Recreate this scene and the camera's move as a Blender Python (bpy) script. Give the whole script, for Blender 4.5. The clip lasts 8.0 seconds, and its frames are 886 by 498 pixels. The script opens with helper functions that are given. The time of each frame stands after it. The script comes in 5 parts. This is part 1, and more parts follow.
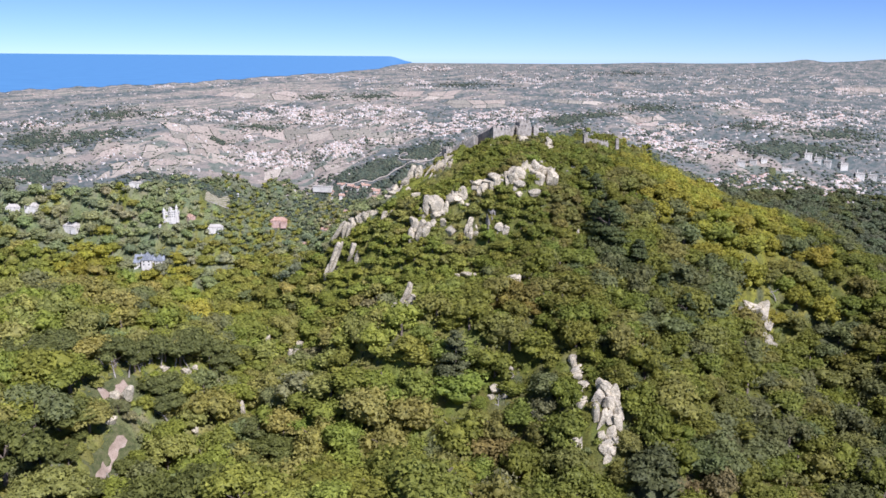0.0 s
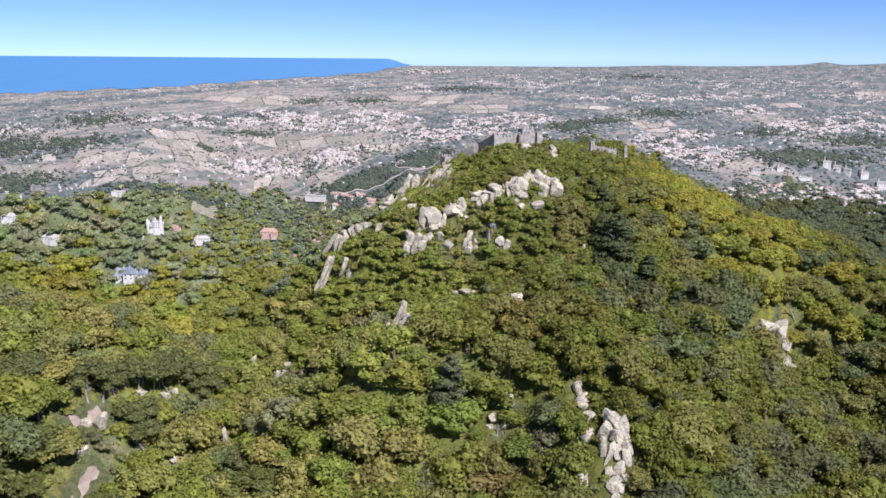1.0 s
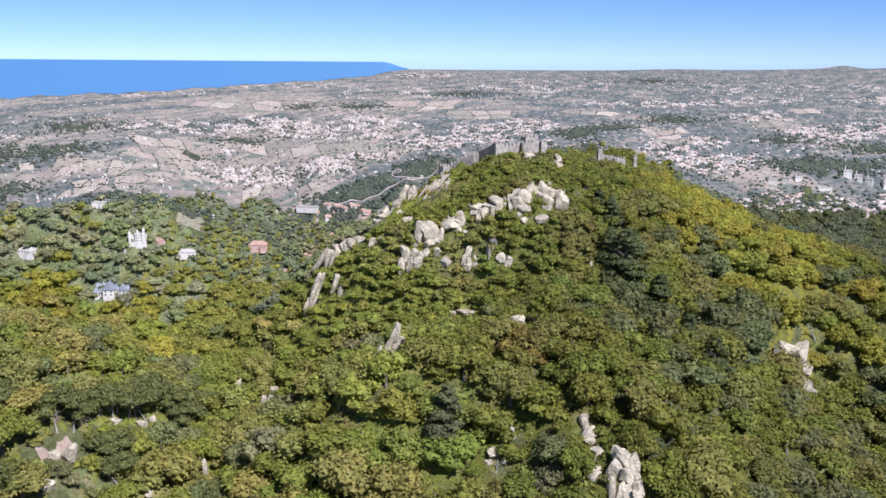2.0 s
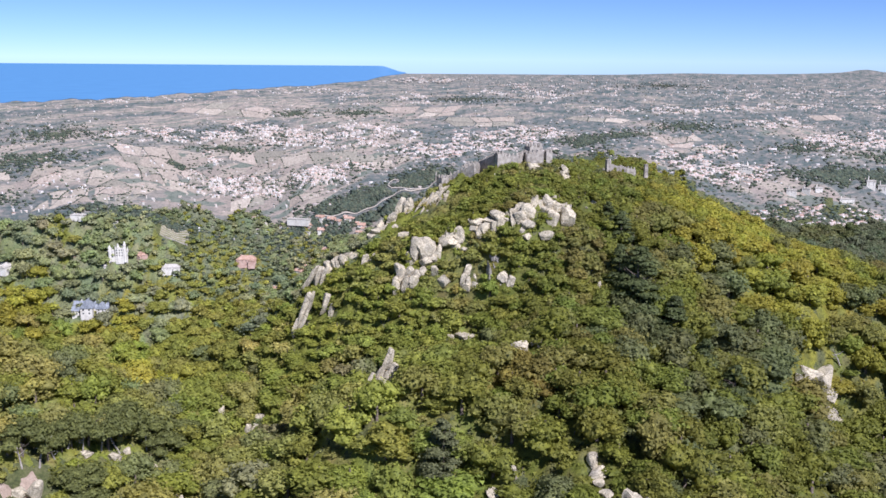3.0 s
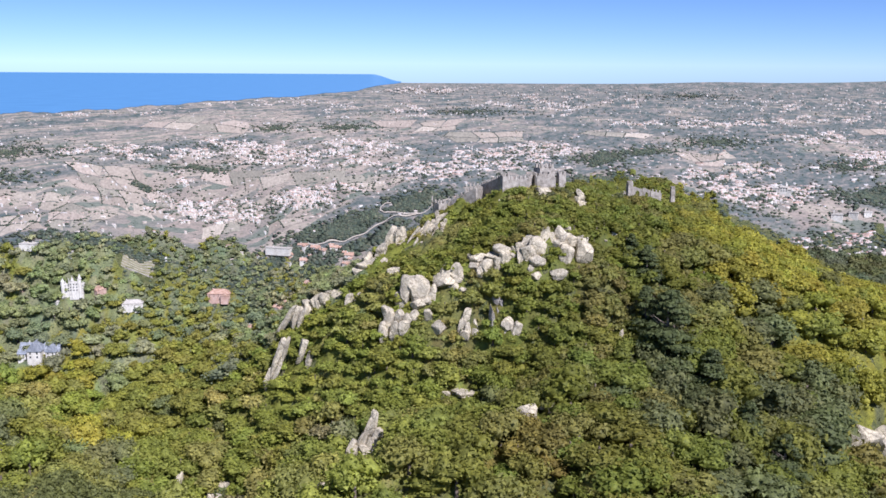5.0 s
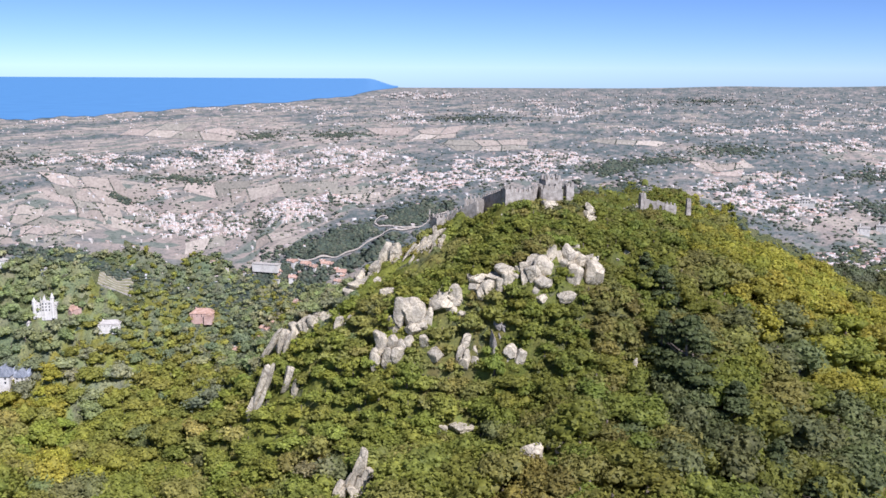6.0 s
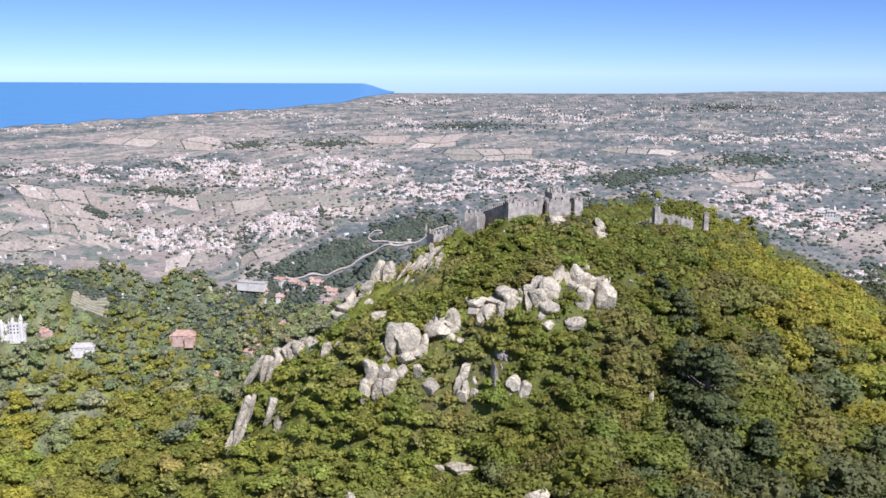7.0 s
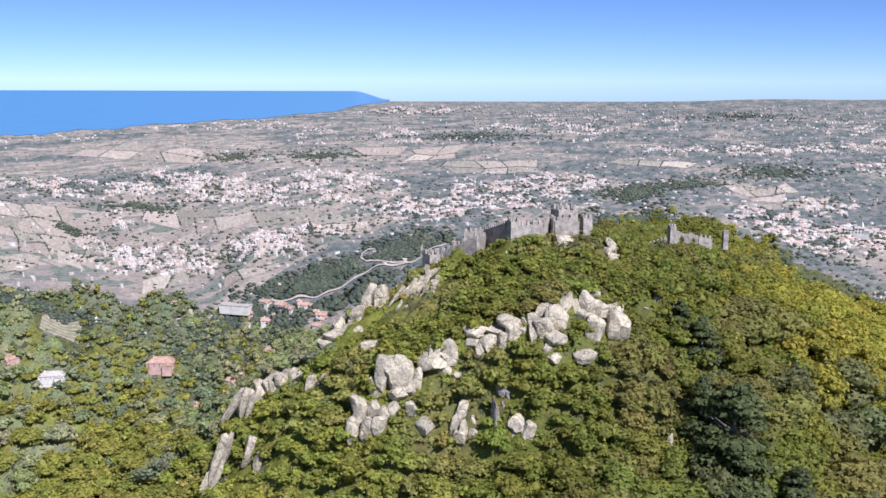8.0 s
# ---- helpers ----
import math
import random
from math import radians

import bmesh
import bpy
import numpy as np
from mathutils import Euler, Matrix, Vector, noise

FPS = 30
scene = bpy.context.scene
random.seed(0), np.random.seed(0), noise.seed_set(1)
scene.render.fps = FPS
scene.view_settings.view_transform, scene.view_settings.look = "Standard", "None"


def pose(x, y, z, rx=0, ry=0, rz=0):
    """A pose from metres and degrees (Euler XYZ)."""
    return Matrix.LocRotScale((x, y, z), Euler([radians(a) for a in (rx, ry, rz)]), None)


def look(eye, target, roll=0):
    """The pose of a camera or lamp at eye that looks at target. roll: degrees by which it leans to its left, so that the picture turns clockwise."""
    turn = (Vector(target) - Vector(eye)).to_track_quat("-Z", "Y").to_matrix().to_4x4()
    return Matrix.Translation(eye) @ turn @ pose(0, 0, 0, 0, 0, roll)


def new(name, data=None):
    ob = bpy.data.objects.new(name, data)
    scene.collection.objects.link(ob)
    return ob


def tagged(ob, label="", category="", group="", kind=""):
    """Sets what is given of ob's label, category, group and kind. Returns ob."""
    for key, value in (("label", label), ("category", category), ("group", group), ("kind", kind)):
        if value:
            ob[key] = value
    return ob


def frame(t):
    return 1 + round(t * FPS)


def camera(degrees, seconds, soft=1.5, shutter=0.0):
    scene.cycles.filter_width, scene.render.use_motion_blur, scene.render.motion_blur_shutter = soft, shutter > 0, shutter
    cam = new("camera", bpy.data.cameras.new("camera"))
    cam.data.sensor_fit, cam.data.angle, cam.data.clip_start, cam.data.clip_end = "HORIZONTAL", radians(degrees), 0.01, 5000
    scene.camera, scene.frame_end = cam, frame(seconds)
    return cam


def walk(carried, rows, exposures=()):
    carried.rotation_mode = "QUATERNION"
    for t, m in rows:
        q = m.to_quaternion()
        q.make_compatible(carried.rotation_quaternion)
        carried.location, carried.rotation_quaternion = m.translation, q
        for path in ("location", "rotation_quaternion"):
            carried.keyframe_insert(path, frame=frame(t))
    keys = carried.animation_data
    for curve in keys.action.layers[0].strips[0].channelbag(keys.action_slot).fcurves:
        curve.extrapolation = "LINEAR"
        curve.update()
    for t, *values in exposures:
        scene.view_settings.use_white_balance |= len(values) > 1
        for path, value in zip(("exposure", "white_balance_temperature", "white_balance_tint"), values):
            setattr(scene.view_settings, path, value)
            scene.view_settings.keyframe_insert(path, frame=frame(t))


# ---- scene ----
cam = camera(50.0, 8.0, soft=1.58)
# the camera: seconds, place, tilt, heading, lean
PATH = [
    (0, 0.001, 0.000, 120.000, 78.617, 7.502, -0.410),
    (0.5, 0.178, 9.639, 120.443, 78.619, 7.700, -0.427),
    (1, 0.273, 19.277, 120.900, 78.628, 7.896, -0.441),
    (1.5, 0.273, 28.911, 121.373, 78.644, 8.090, -0.453),
    (2, 0.173, 38.535, 121.852, 78.667, 8.282, -0.460),
    (2.5, -0.028, 48.143, 122.323, 78.696, 8.473, -0.463),
    (3, -0.326, 57.727, 122.767, 78.732, 8.661, -0.460),
    (3.5, -0.712, 67.278, 123.162, 78.775, 8.846, -0.451),
    (4, -1.176, 76.787, 123.489, 78.827, 9.029, -0.436),
    (4.5, -1.705, 86.242, 123.730, 78.890, 9.209, -0.416),
    (5, -2.288, 95.634, 123.873, 78.966, 9.386, -0.390),
    (5.5, -2.911, 104.949, 123.912, 79.058, 9.560, -0.359),
    (6, -3.562, 114.178, 123.853, 79.171, 9.730, -0.324),
    (6.5, -4.234, 123.308, 123.712, 79.309, 9.898, -0.287),
    (7, -4.919, 132.329, 123.521, 79.481, 10.063, -0.249),
    (7.5, -5.615, 141.230, 123.328, 79.694, 10.225, -0.213),
    (8, -6.327, 150.000, 123.199, 79.957, 10.387, -0.182),
]
walk(cam, [(t, pose(x, y, z, 0, 0, heading) @ pose(0, 0, 0, tilt) @ pose(0, 0, 0, 0, 0, -lean)) for t, x, y, z, tilt, heading, lean in PATH], [(0.0, 0.7, 5500, 22), (8.0, 0.7, 5500, 22)])

# ---- world, sun ----
SUN_TO = Vector((0.62, -0.70, 0.95)).normalized()
world = bpy.data.worlds.new("sky")
scene.world = world
world.use_nodes = True
wn = world.node_tree.nodes
sky = wn.new("ShaderNodeTexSky")
sky.sky_type = "NISHITA"
sky.sun_disc = False
sky.sun_elevation = math.asin(SUN_TO.z)
sky.sun_rotation = math.atan2(SUN_TO.x, SUN_TO.y)
sky.altitude = 5500.0
sky.air_density, sky.dust_density, sky.ozone_density = 0.95, 0.0, 5.0
wn["Background"].inputs["Strength"].default_value = 0.064
world.node_tree.links.new(sky.outputs[0], wn["Background"].inputs["Color"])
sun = new("sun", bpy.data.lights.new("sun", "SUN"))
sun.data.energy, sun.data.angle, sun.data.color = 4.3, radians(0.5), (1.0, 0.95, 0.87)
sun.matrix_world = look(SUN_TO * 300, (0, 0, 0))

# ---- materials ----
def material(name, rough=0.8, spec=0.3):
    m = bpy.data.materials.new(name)
    m.use_nodes = True
    b = m.node_tree.nodes["Principled BSDF"]
    b.inputs["Roughness"].default_value = rough
    b.inputs["Specular IOR Level"].default_value = spec
    return m, m.node_tree.nodes, m.node_tree.links, b


def add(nodes, kind, **values):
    n = nodes.new("ShaderNode" + kind)
    for key, v in values.items():
        n.inputs[key.replace("_", " ")].default_value = v
    return n


def ramp(nodes, stops):
    r = nodes.new("ShaderNodeValToRGB")
    e = r.color_ramp.elements
    while len(e) < len(stops):
        e.new(0.5)
    for el, (at, c) in zip(e, stops):
        el.position, el.color = at, (*c, 1)
    return r


def mixed(nodes, links, blend, fac, a, b):
    n = nodes.new("ShaderNodeMix")
    n.data_type, n.blend_type = "RGBA", blend
    for sock, v in ((0, fac), (6, a), (7, b)):
        if hasattr(v, "is_output"):
            links.new(v, n.inputs[sock])
        else:
            n.inputs[sock].default_value = v if sock == 0 else (*v, 1)
    return n.outputs[2]


def bumped(nodes, links, b, height, strength, distance):
    n = add(nodes, "Bump", Strength=strength, Distance=distance)
    links.new(height, n.inputs["Height"])
    links.new(n.outputs[0], b.inputs["Normal"])


def leaf_material(name, per_object, see=0.5):
    """Foliage: the tree's own tint, broken up by patches of leaves, partly translucent."""
    m, n, l, b = material(name, 0.6, 0.25)
    if per_object:
        src = n.new("ShaderNodeObjectInfo").outputs["Color"]
    else:
        a = n.new("ShaderNodeAttribute")
        a.attribute_name = "tint"
        src = a.outputs["Color"]
    geo = n.new("ShaderNodeNewGeometry")
    big = add(n, "TexNoise", Scale=0.35, Detail=3.0)
    fine = add(n, "TexNoise", Scale=2.6, Detail=2.0)
    for t in (big, fine):
        l.new(geo.outputs["Position"], t.inputs["Vector"])
    r1 = ramp(n, [(0.3, (0.78, 0.80, 0.78)), (0.7, (1.17, 1.18, 1.08))])
    r2 = ramp(n, [(0.36, (0.74, 0.77, 0.78)), (0.64, (1.2, 1.2, 1.08))])
    r3 = ramp(n, [(0.0, (0.76, 0.8, 0.8)), (1.0, (1.2, 1.22, 1.1))])
    l.new(big.outputs["Fac"], r1.inputs[0])
    l.new(fine.outputs["Fac"], r2.inputs[0])
    l.new(geo.outputs["Random Per Island"], r3.inputs[0])
    c = mixed(n, l, "MULTIPLY", 1.0, src, r1.outputs[0])
    c = mixed(n, l, "MULTIPLY", 1.0, c, r2.outputs[0])
    c = mixed(n, l, "MULTIPLY", 1.0, c, r3.outputs[0])
    l.new(c, b.inputs["Base Color"])
    clump = add(n, "TexNoise", Scale=1.8, Detail=4.0, Roughness=0.65)
    l.new(geo.outputs["Position"], clump.inputs["Vector"])
    bumped(n, l, b, clump.outputs["Fac"], 0.35, 0.35)
    tr = n.new("ShaderNodeBsdfTranslucent")
    l.new(c, tr.inputs["Color"])
    mx = n.new("ShaderNodeMixShader")
    mx.inputs[0].default_value = see
    l.new(b.outputs[0], mx.inputs[1])
    l.new(tr.outputs[0], mx.inputs[2])
    l.new(mx.outputs[0], n["Material Output"].inputs["Surface"])
    return m


def noisy_material(name, colours, scale, rough=0.85, bump=0.4, dist=0.1, scale2=None, spec=0.2):
    """A plain mineral or wooden surface: three tones mixed at two scales, with relief."""
    m, n, l, b = material(name, rough, spec)
    geo = n.new("ShaderNodeNewGeometry")
    a = add(n, "TexNoise", Scale=scale, Detail=6.0, Roughness=0.6)
    f = add(n, "TexNoise", Scale=scale2 or scale * 9, Detail=5.0, Roughness=0.65)
    for t in (a, f):
        l.new(geo.outputs["Position"], t.inputs["Vector"])
    r = ramp(n, [(0.32, colours[0]), (0.5, colours[1]), (0.68, colours[2])])
    l.new(a.outputs["Fac"], r.inputs[0])
    g = ramp(n, [(0.3, (0.72, 0.72, 0.72)), (0.65, (1.16, 1.16, 1.16))])
    l.new(f.outputs["Fac"], g.inputs[0])
    l.new(mixed(n, l, "MULTIPLY", 1.0, r.outputs[0], g.outputs[0]), b.inputs["Base Color"])
    bumped(n, l, b, f.outputs["Fac"], bump, dist)
    return m


def granite_material(name, tones):
    """Weathered granite: pale faces, grey lichen, dark cracks and streaks."""
    m, n, l, b = material(name, 0.85, 0.25)
    geo = n.new("ShaderNodeNewGeometry")
    warp = add(n, "TexNoise", Scale=0.5, Detail=4.0)
    spots = add(n, "TexNoise", Scale=2.2, Detail=8.0, Roughness=0.7)
    cell = n.new("ShaderNodeTexVoronoi")
    cell.feature = "DISTANCE_TO_EDGE"
    cell.inputs["Scale"].default_value = 0.26
    vm = n.new("ShaderNodeVectorMath")
    vm.operation = "MULTIPLY_ADD"
    l.new(warp.outputs["Color"], vm.inputs[0])
    vm.inputs[1].default_value = (2.2, 2.2, 2.2)
    l.new(geo.outputs["Position"], vm.inputs[2])
    for t in (warp, spots):
        l.new(geo.outputs["Position"], t.inputs["Vector"])
    l.new(vm.outputs[0], cell.inputs["Vector"])
    r = ramp(n, [(0.3, tones[0]), (0.46, tones[1]), (0.6, tones[2])])
    l.new(spots.outputs["Fac"], r.inputs[0])
    w = ramp(n, [(0.35, (0.74, 0.74, 0.76)), (0.62, (1.08, 1.06, 1.02))])
    l.new(warp.outputs["Fac"], w.inputs[0])
    k = ramp(n, [(0.0, (0.2, 0.19, 0.18)), (0.03, (1, 1, 1))])
    l.new(cell.outputs["Distance"], k.inputs[0])
    c = mixed(n, l, "MULTIPLY", 1.0, r.outputs[0], w.outputs[0])
    l.new(mixed(n, l, "MULTIPLY", 0.6, c, k.outputs[0]), b.inputs["Base Color"])
    hm = n.new("ShaderNodeMath")
    hm.operation = "MULTIPLY"
    l.new(spots.outputs["Fac"], hm.inputs[0])
    l.new(k.outputs[0], hm.inputs[1])
    bumped(n, l, b, hm.outputs[0], 0.7, 0.35)
    return m


def tint_material(name, rough=0.8):
    """Takes each piece's own paint from its tint, weathered a little."""
    m, n, l, b = material(name, rough, 0.3)
    a = n.new("ShaderNodeAttribute")
    a.attribute_name = "tint"
    geo = n.new("ShaderNodeNewGeometry")
    t = add(n, "TexNoise", Scale=1.6, Detail=4.0)
    l.new(geo.outputs["Position"], t.inputs["Vector"])
    r = ramp(n, [(0.3, (0.75, 0.75, 0.75)), (0.65, (1.1, 1.1, 1.1))])
    l.new(t.outputs["Fac"], r.inputs[0])
    l.new(mixed(n, l, "MULTIPLY", 1.0, a.outputs["Color"], r.outputs[0]), b.inputs["Base Color"])
    return m


def plain_material(name):
    """Farmland: parcels of dry grass, stubble and scrub, laid out on the 'plan' map."""
    m, n, l, b = material(name, 0.9, 0.1)
    uv = n.new("ShaderNodeUVMap")
    uv.uv_map = "plan"
    cell = add(n, "TexVoronoi", Scale=0.17, Randomness=0.85)
    cell.distance = "CHEBYCHEV"
    l.new(uv.outputs[0], cell.inputs["Vector"])
    sep = n.new("ShaderNodeSeparateColor")
    l.new(cell.outputs["Color"], sep.inputs[0])
    fields = ramp(n, [(0.0, (0.285, 0.236, 0.196)), (0.2, (0.345, 0.29, 0.232)), (0.38, (0.245, 0.212, 0.178)), (0.52, (0.165, 0.175, 0.14)), (0.68, (0.32, 0.265, 0.215)), (0.84, (0.205, 0.19, 0.162))])
    fields.color_ramp.interpolation = "CONSTANT"
    l.new(sep.outputs[0], fields.inputs[0])
    zone = add(n, "TexNoise", Scale=0.018, Detail=6.0, Roughness=0.62)
    l.new(uv.outputs[0], zone.inputs["Vector"])
    dry = n.new("ShaderNodeAttribute")
    dry.attribute_name = "dry"
    wet = n.new("ShaderNodeMath")
    wet.operation = "SUBTRACT"
    l.new(zone.outputs["Fac"], wet.inputs[0])
    l.new(dry.outputs["Fac"], wet.inputs[1])
    zr = ramp(n, [(0.44, (0, 0, 0)), (0.54, (1, 1, 1))])
    l.new(wet.outputs[0], zr.inputs[0])
    geo = n.new("ShaderNodeNewGeometry")
    flat = n.new("ShaderNodeVectorMath")
    flat.operation = "MULTIPLY"
    flat.inputs[1].default_value = (0.38, 0.0, 1.5)
    l.new(geo.outputs["Position"], flat.inputs[0])
    scrub = add(n, "TexNoise", Scale=0.6, Detail=6.0, Roughness=0.68)
    l.new(flat.outputs[0], scrub.inputs["Vector"])
    # scrub tones cooled towards blue-grey, with aerial haze mixed into the colour
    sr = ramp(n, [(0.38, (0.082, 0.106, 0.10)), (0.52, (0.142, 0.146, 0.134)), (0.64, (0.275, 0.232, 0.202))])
    l.new(scrub.outputs["Fac"], sr.inputs[0])
    c = mixed(n, l, "MIX", zr.outputs[0], fields.outputs[0], sr.outputs[0])
    speck = add(n, "TexNoise", Scale=1.7, Detail=6.0, Roughness=0.72)
    l.new(flat.outputs[0], speck.inputs["Vector"])
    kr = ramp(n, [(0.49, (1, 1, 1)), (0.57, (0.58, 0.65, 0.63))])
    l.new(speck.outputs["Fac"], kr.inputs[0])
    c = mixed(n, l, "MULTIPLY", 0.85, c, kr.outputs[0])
    grain = add(n, "TexNoise", Scale=4.0, Detail=4.0, Roughness=0.7)
    l.new(flat.outputs[0], grain.inputs["Vector"])
    gr = ramp(n, [(0.3, (0.82, 0.83, 0.84)), (0.68, (1.14, 1.13, 1.12))])
    l.new(grain.outputs["Fac"], gr.inputs[0])
    l.new(mixed(n, l, "MULTIPLY", 1.0, c, gr.outputs[0]), b.inputs["Base Color"])
    return m


LEAF = leaf_material("leaves", True)
LEAF_MASS = leaf_material("leaves_mass", False)
BARK = noisy_material("bark", [(0.10, 0.075, 0.055), (0.16, 0.125, 0.095), (0.24, 0.20, 0.16)], 3.0)
DEAD = noisy_material("bleached_wood", [(0.22, 0.19, 0.155), (0.32, 0.285, 0.24), (0.42, 0.38, 0.32)], 2.0)
GRANITE = granite_material("granite", [(0.23, 0.195, 0.135), (0.45, 0.392, 0.28), (0.62, 0.55, 0.405)])
GREY_GRANITE = granite_material("grey_granite", [(0.16, 0.145, 0.125), (0.30, 0.27, 0.23), (0.46, 0.42, 0.35)])
FLOOR = noisy_material("forest_floor", [(0.075, 0.09, 0.035), (0.125, 0.135, 0.05), (0.18, 0.17, 0.08)], 0.7, scale2=2.2, dist=0.9, bump=1.0)
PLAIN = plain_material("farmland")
DIRT = noisy_material("dirt", [(0.23, 0.17, 0.12), (0.31, 0.235, 0.175), (0.38, 0.30, 0.235)], 0.4)
CHALK = noisy_material("pale_gravel", [(0.33, 0.28, 0.22), (0.40, 0.35, 0.28), (0.47, 0.42, 0.34)], 0.4)
STONE = noisy_material("castle_stone", [(0.21, 0.185, 0.15), (0.36, 0.32, 0.265), (0.49, 0.44, 0.365)], 0.9, bump=0.6, dist=0.12, scale2=5.0)
PAINT = tint_material("painted_walls")
WHITE = noisy_material("whitewash", [(0.52, 0.48, 0.41), (0.62, 0.58, 0.50), (0.70, 0.66, 0.58)], 0.7, dist=0.02)
PINK = noisy_material("pink_plaster", [(0.42, 0.27, 0.21), (0.50, 0.34, 0.27), (0.56, 0.42, 0.34)], 0.7, dist=0.02)
TILE = noisy_material("clay_tiles", [(0.34, 0.20, 0.14), (0.44, 0.28, 0.20), (0.53, 0.37, 0.29)], 1.5, dist=0.05)
SLATE = noisy_material("blue_slate", [(0.17, 0.18, 0.20), (0.26, 0.275, 0.30), (0.37, 0.385, 0.41)], 1.5, rough=0.5, dist=0.04)
GREYROOF = noisy_material("grey_roof", [(0.36, 0.33, 0.28), (0.46, 0.42, 0.36), (0.54, 0.50, 0.44)], 1.0, dist=0.04)
GLASS, _n, _l, _b = material("dark_glass", 0.12, 0.5)
_b.inputs["Base Color"].default_value = (0.03, 0.035, 0.04, 1)


def sea_material():
    m, n, l, b = material("sea_water", 0.35, 0.3)
    uv = n.new("ShaderNodeUVMap")
    uv.uv_map = "plan"
    t = add(n, "TexNoise", Scale=0.02, Detail=4.0)
    l.new(uv.outputs[0], t.inputs["Vector"])
    r = ramp(n, [(0.35, (0.07, 0.175, 0.325)), (0.65, (0.08, 0.195, 0.355))])
    l.new(t.outputs["Fac"], r.inputs[0])
    l.new(r.outputs[0], b.inputs["Base Color"])
    return m


SEA = sea_material()

# ---- the lie of the land ----
HORIZON = 120.0
SWELL_X = [-190 + 27 * i for i in range(12)]
SWELL_Y = [212 + 26 * i for i in range(7)]
SWELLS = [
    (-9.6, 9.2, -1.9, -15.1, -2.8, -2.8, 16.2, -16.7, -12.1, -21.2, -11, -9.8),
    (-3.5, 5.9, 8.9, -8.1, -8.1, -12.5, -24.3, -5.9, 35.1, -9.9, -5.8, -2),
    (7.8, -1.5, 5.5, 3.1, -0.6, 32.7, 26.2, 13.3, -9.8, -13.3, -4.5, -1.4),
    (12.4, 12, 8.1, 4.3, -28, -9.2, -26.7, 13.3, 6.5, 22.7, -4.5, 2.8),
    (-23.7, -9.1, -10.8, 9.3, 28.5, 36.6, 20, 20.6, -7.2, -0.1, -34.3, 3.9),
    (11, 6.8, 4, -29.1, -9.4, -6.3, 15.1, 20.4, 22.7, 26, 20.8, 12.8),
    (-3.7, -5.6, 4.1, 6.8, 3.9, -3.4, -0.9, -4.7, 7.9, -11.6, 10, 3.4),
]
# knolls under the outcrops: x, y, rise, reach
KNOLLS = [
    (-43, 337, 3.2, 4.5),
    (-36, 340, 2.8, 4.5),
    (-27, 336, 3.4, 5.5),
    (-17, 340, 1.8, 5.5),
    (-45, 306, 4.0, 6.0),
    (-39, 305, 2.4, 5.2),
    (-35, 309, 5.3, 5.2),
    (-26, 312, 4.8, 6.1),
    (-14, 314, 3.8, 7.7),
    (-15, 309, 4.3, 5.7),
    (-31, 306, -1.4, 5.2),
    (-24, 306, 3.4, 5.2),
    (-21, 303, 1.1, 5.2),
    (-70, 320, 0.7, 7.9),
    (-73, 307, 0.6, 7.0),
    (-17, 336, 1.9, 12.7),
    (-12, 280, 3.0, 5.2),
    (-49, 278, 1.0, 5.2),
    (-89, 289, 3.7, 8.1),
    (65, 322, -2.2, 6.1),
    (8, 236, 6.8, 6.7),
    (-46, 339, 1.2, 7.6),
    (-3, 319, 0.9, 11.9),
]


def far_edge(x):
    """Where the plain reaches the horizon."""
    return 414.2 + 0.264 * x


def skyline(x, drop):
    """Low hills along the eastern skyline, which lies a little under the sea's."""
    east = np.clip((x + 75) / 9, 0, 1)
    rise = -2.2 * east * east * (3 - 2 * east)
    for hx, hw, hh in ((102, 5, 1.2), (92, 10, 0.7), (116, 6, 0.7), (132, 9, 1.1), (150, 12, 1.3), (36, 14, 0.5), (70, 12, 0.4), (185, 30, 1.0)):
        rise = rise + 1.5 * hh * np.exp(-(((x - hx) / hw) ** 2) / 2)
    return rise * np.exp(-np.clip(drop, 0, None) / 4.0)


def plain_drop(x, y):
    """How far the plain lies below the horizon."""
    return (far_edge(x) - y) / 0.789


def ground(x, y):
    x, y = np.atleast_1d(np.asarray(x, float)), np.atleast_1d(np.asarray(y, float))
    p = HORIZON - plain_drop(x, y) - 22
    z = 22 + 6 * np.logaddexp(0, p / 6)
    fade = np.clip((plain_drop(x, y) - 14) / 22, 0, 1)
    fade = fade * fade * (3 - 2 * fade)
    for row, sy in zip(SWELLS, SWELL_Y):
        gy = fade * np.exp(-(((y - sy) / 23) ** 2) / 2)
        for rise, sx in zip(row, SWELL_X):
            z = z + rise * gy * np.exp(-(((x - sx) / 24) ** 2) / 2)
    for kx, ky, rise, reach in KNOLLS:
        z = z + rise * np.exp(-(((x - kx) / reach) ** 2 + ((y - ky) / (reach * 0.8)) ** 2) / 2)
    rough = np.clip((plain_drop(x, y) - 12) / 30, 0, 1)
    z = z + rough * (0.9 * np.sin(x * 0.31 + y * 0.17) * np.sin(y * 0.27 - x * 0.11) + 0.5 * np.sin(x * 0.83 + 1.7) * np.sin(y * 0.71 + 0.4))
    return z


def wood_edge(x):
    """How far below the horizon the woods give way to the farmland."""
    x = np.asarray(x, float)
    e = np.interp(x, [-260, -209, -190, -169, -150, -131, -114, -101, -88, -74, -55, -45, -20, 40, 76, 100, 127], [41.9, 41.9, 41.3, 43.4, 41.7, 37.0, 35.7, 38.5, 44.3, 53.1, 99.3, 99.3, 52, 55, 65.6, 59.3, 55.4])
    return e + 0.7 * np.sin(x * 0.31 + 1) + 0.5 * np.sin(x * 0.83)


def gz(x, y):
    return float(ground(x, y)[0])


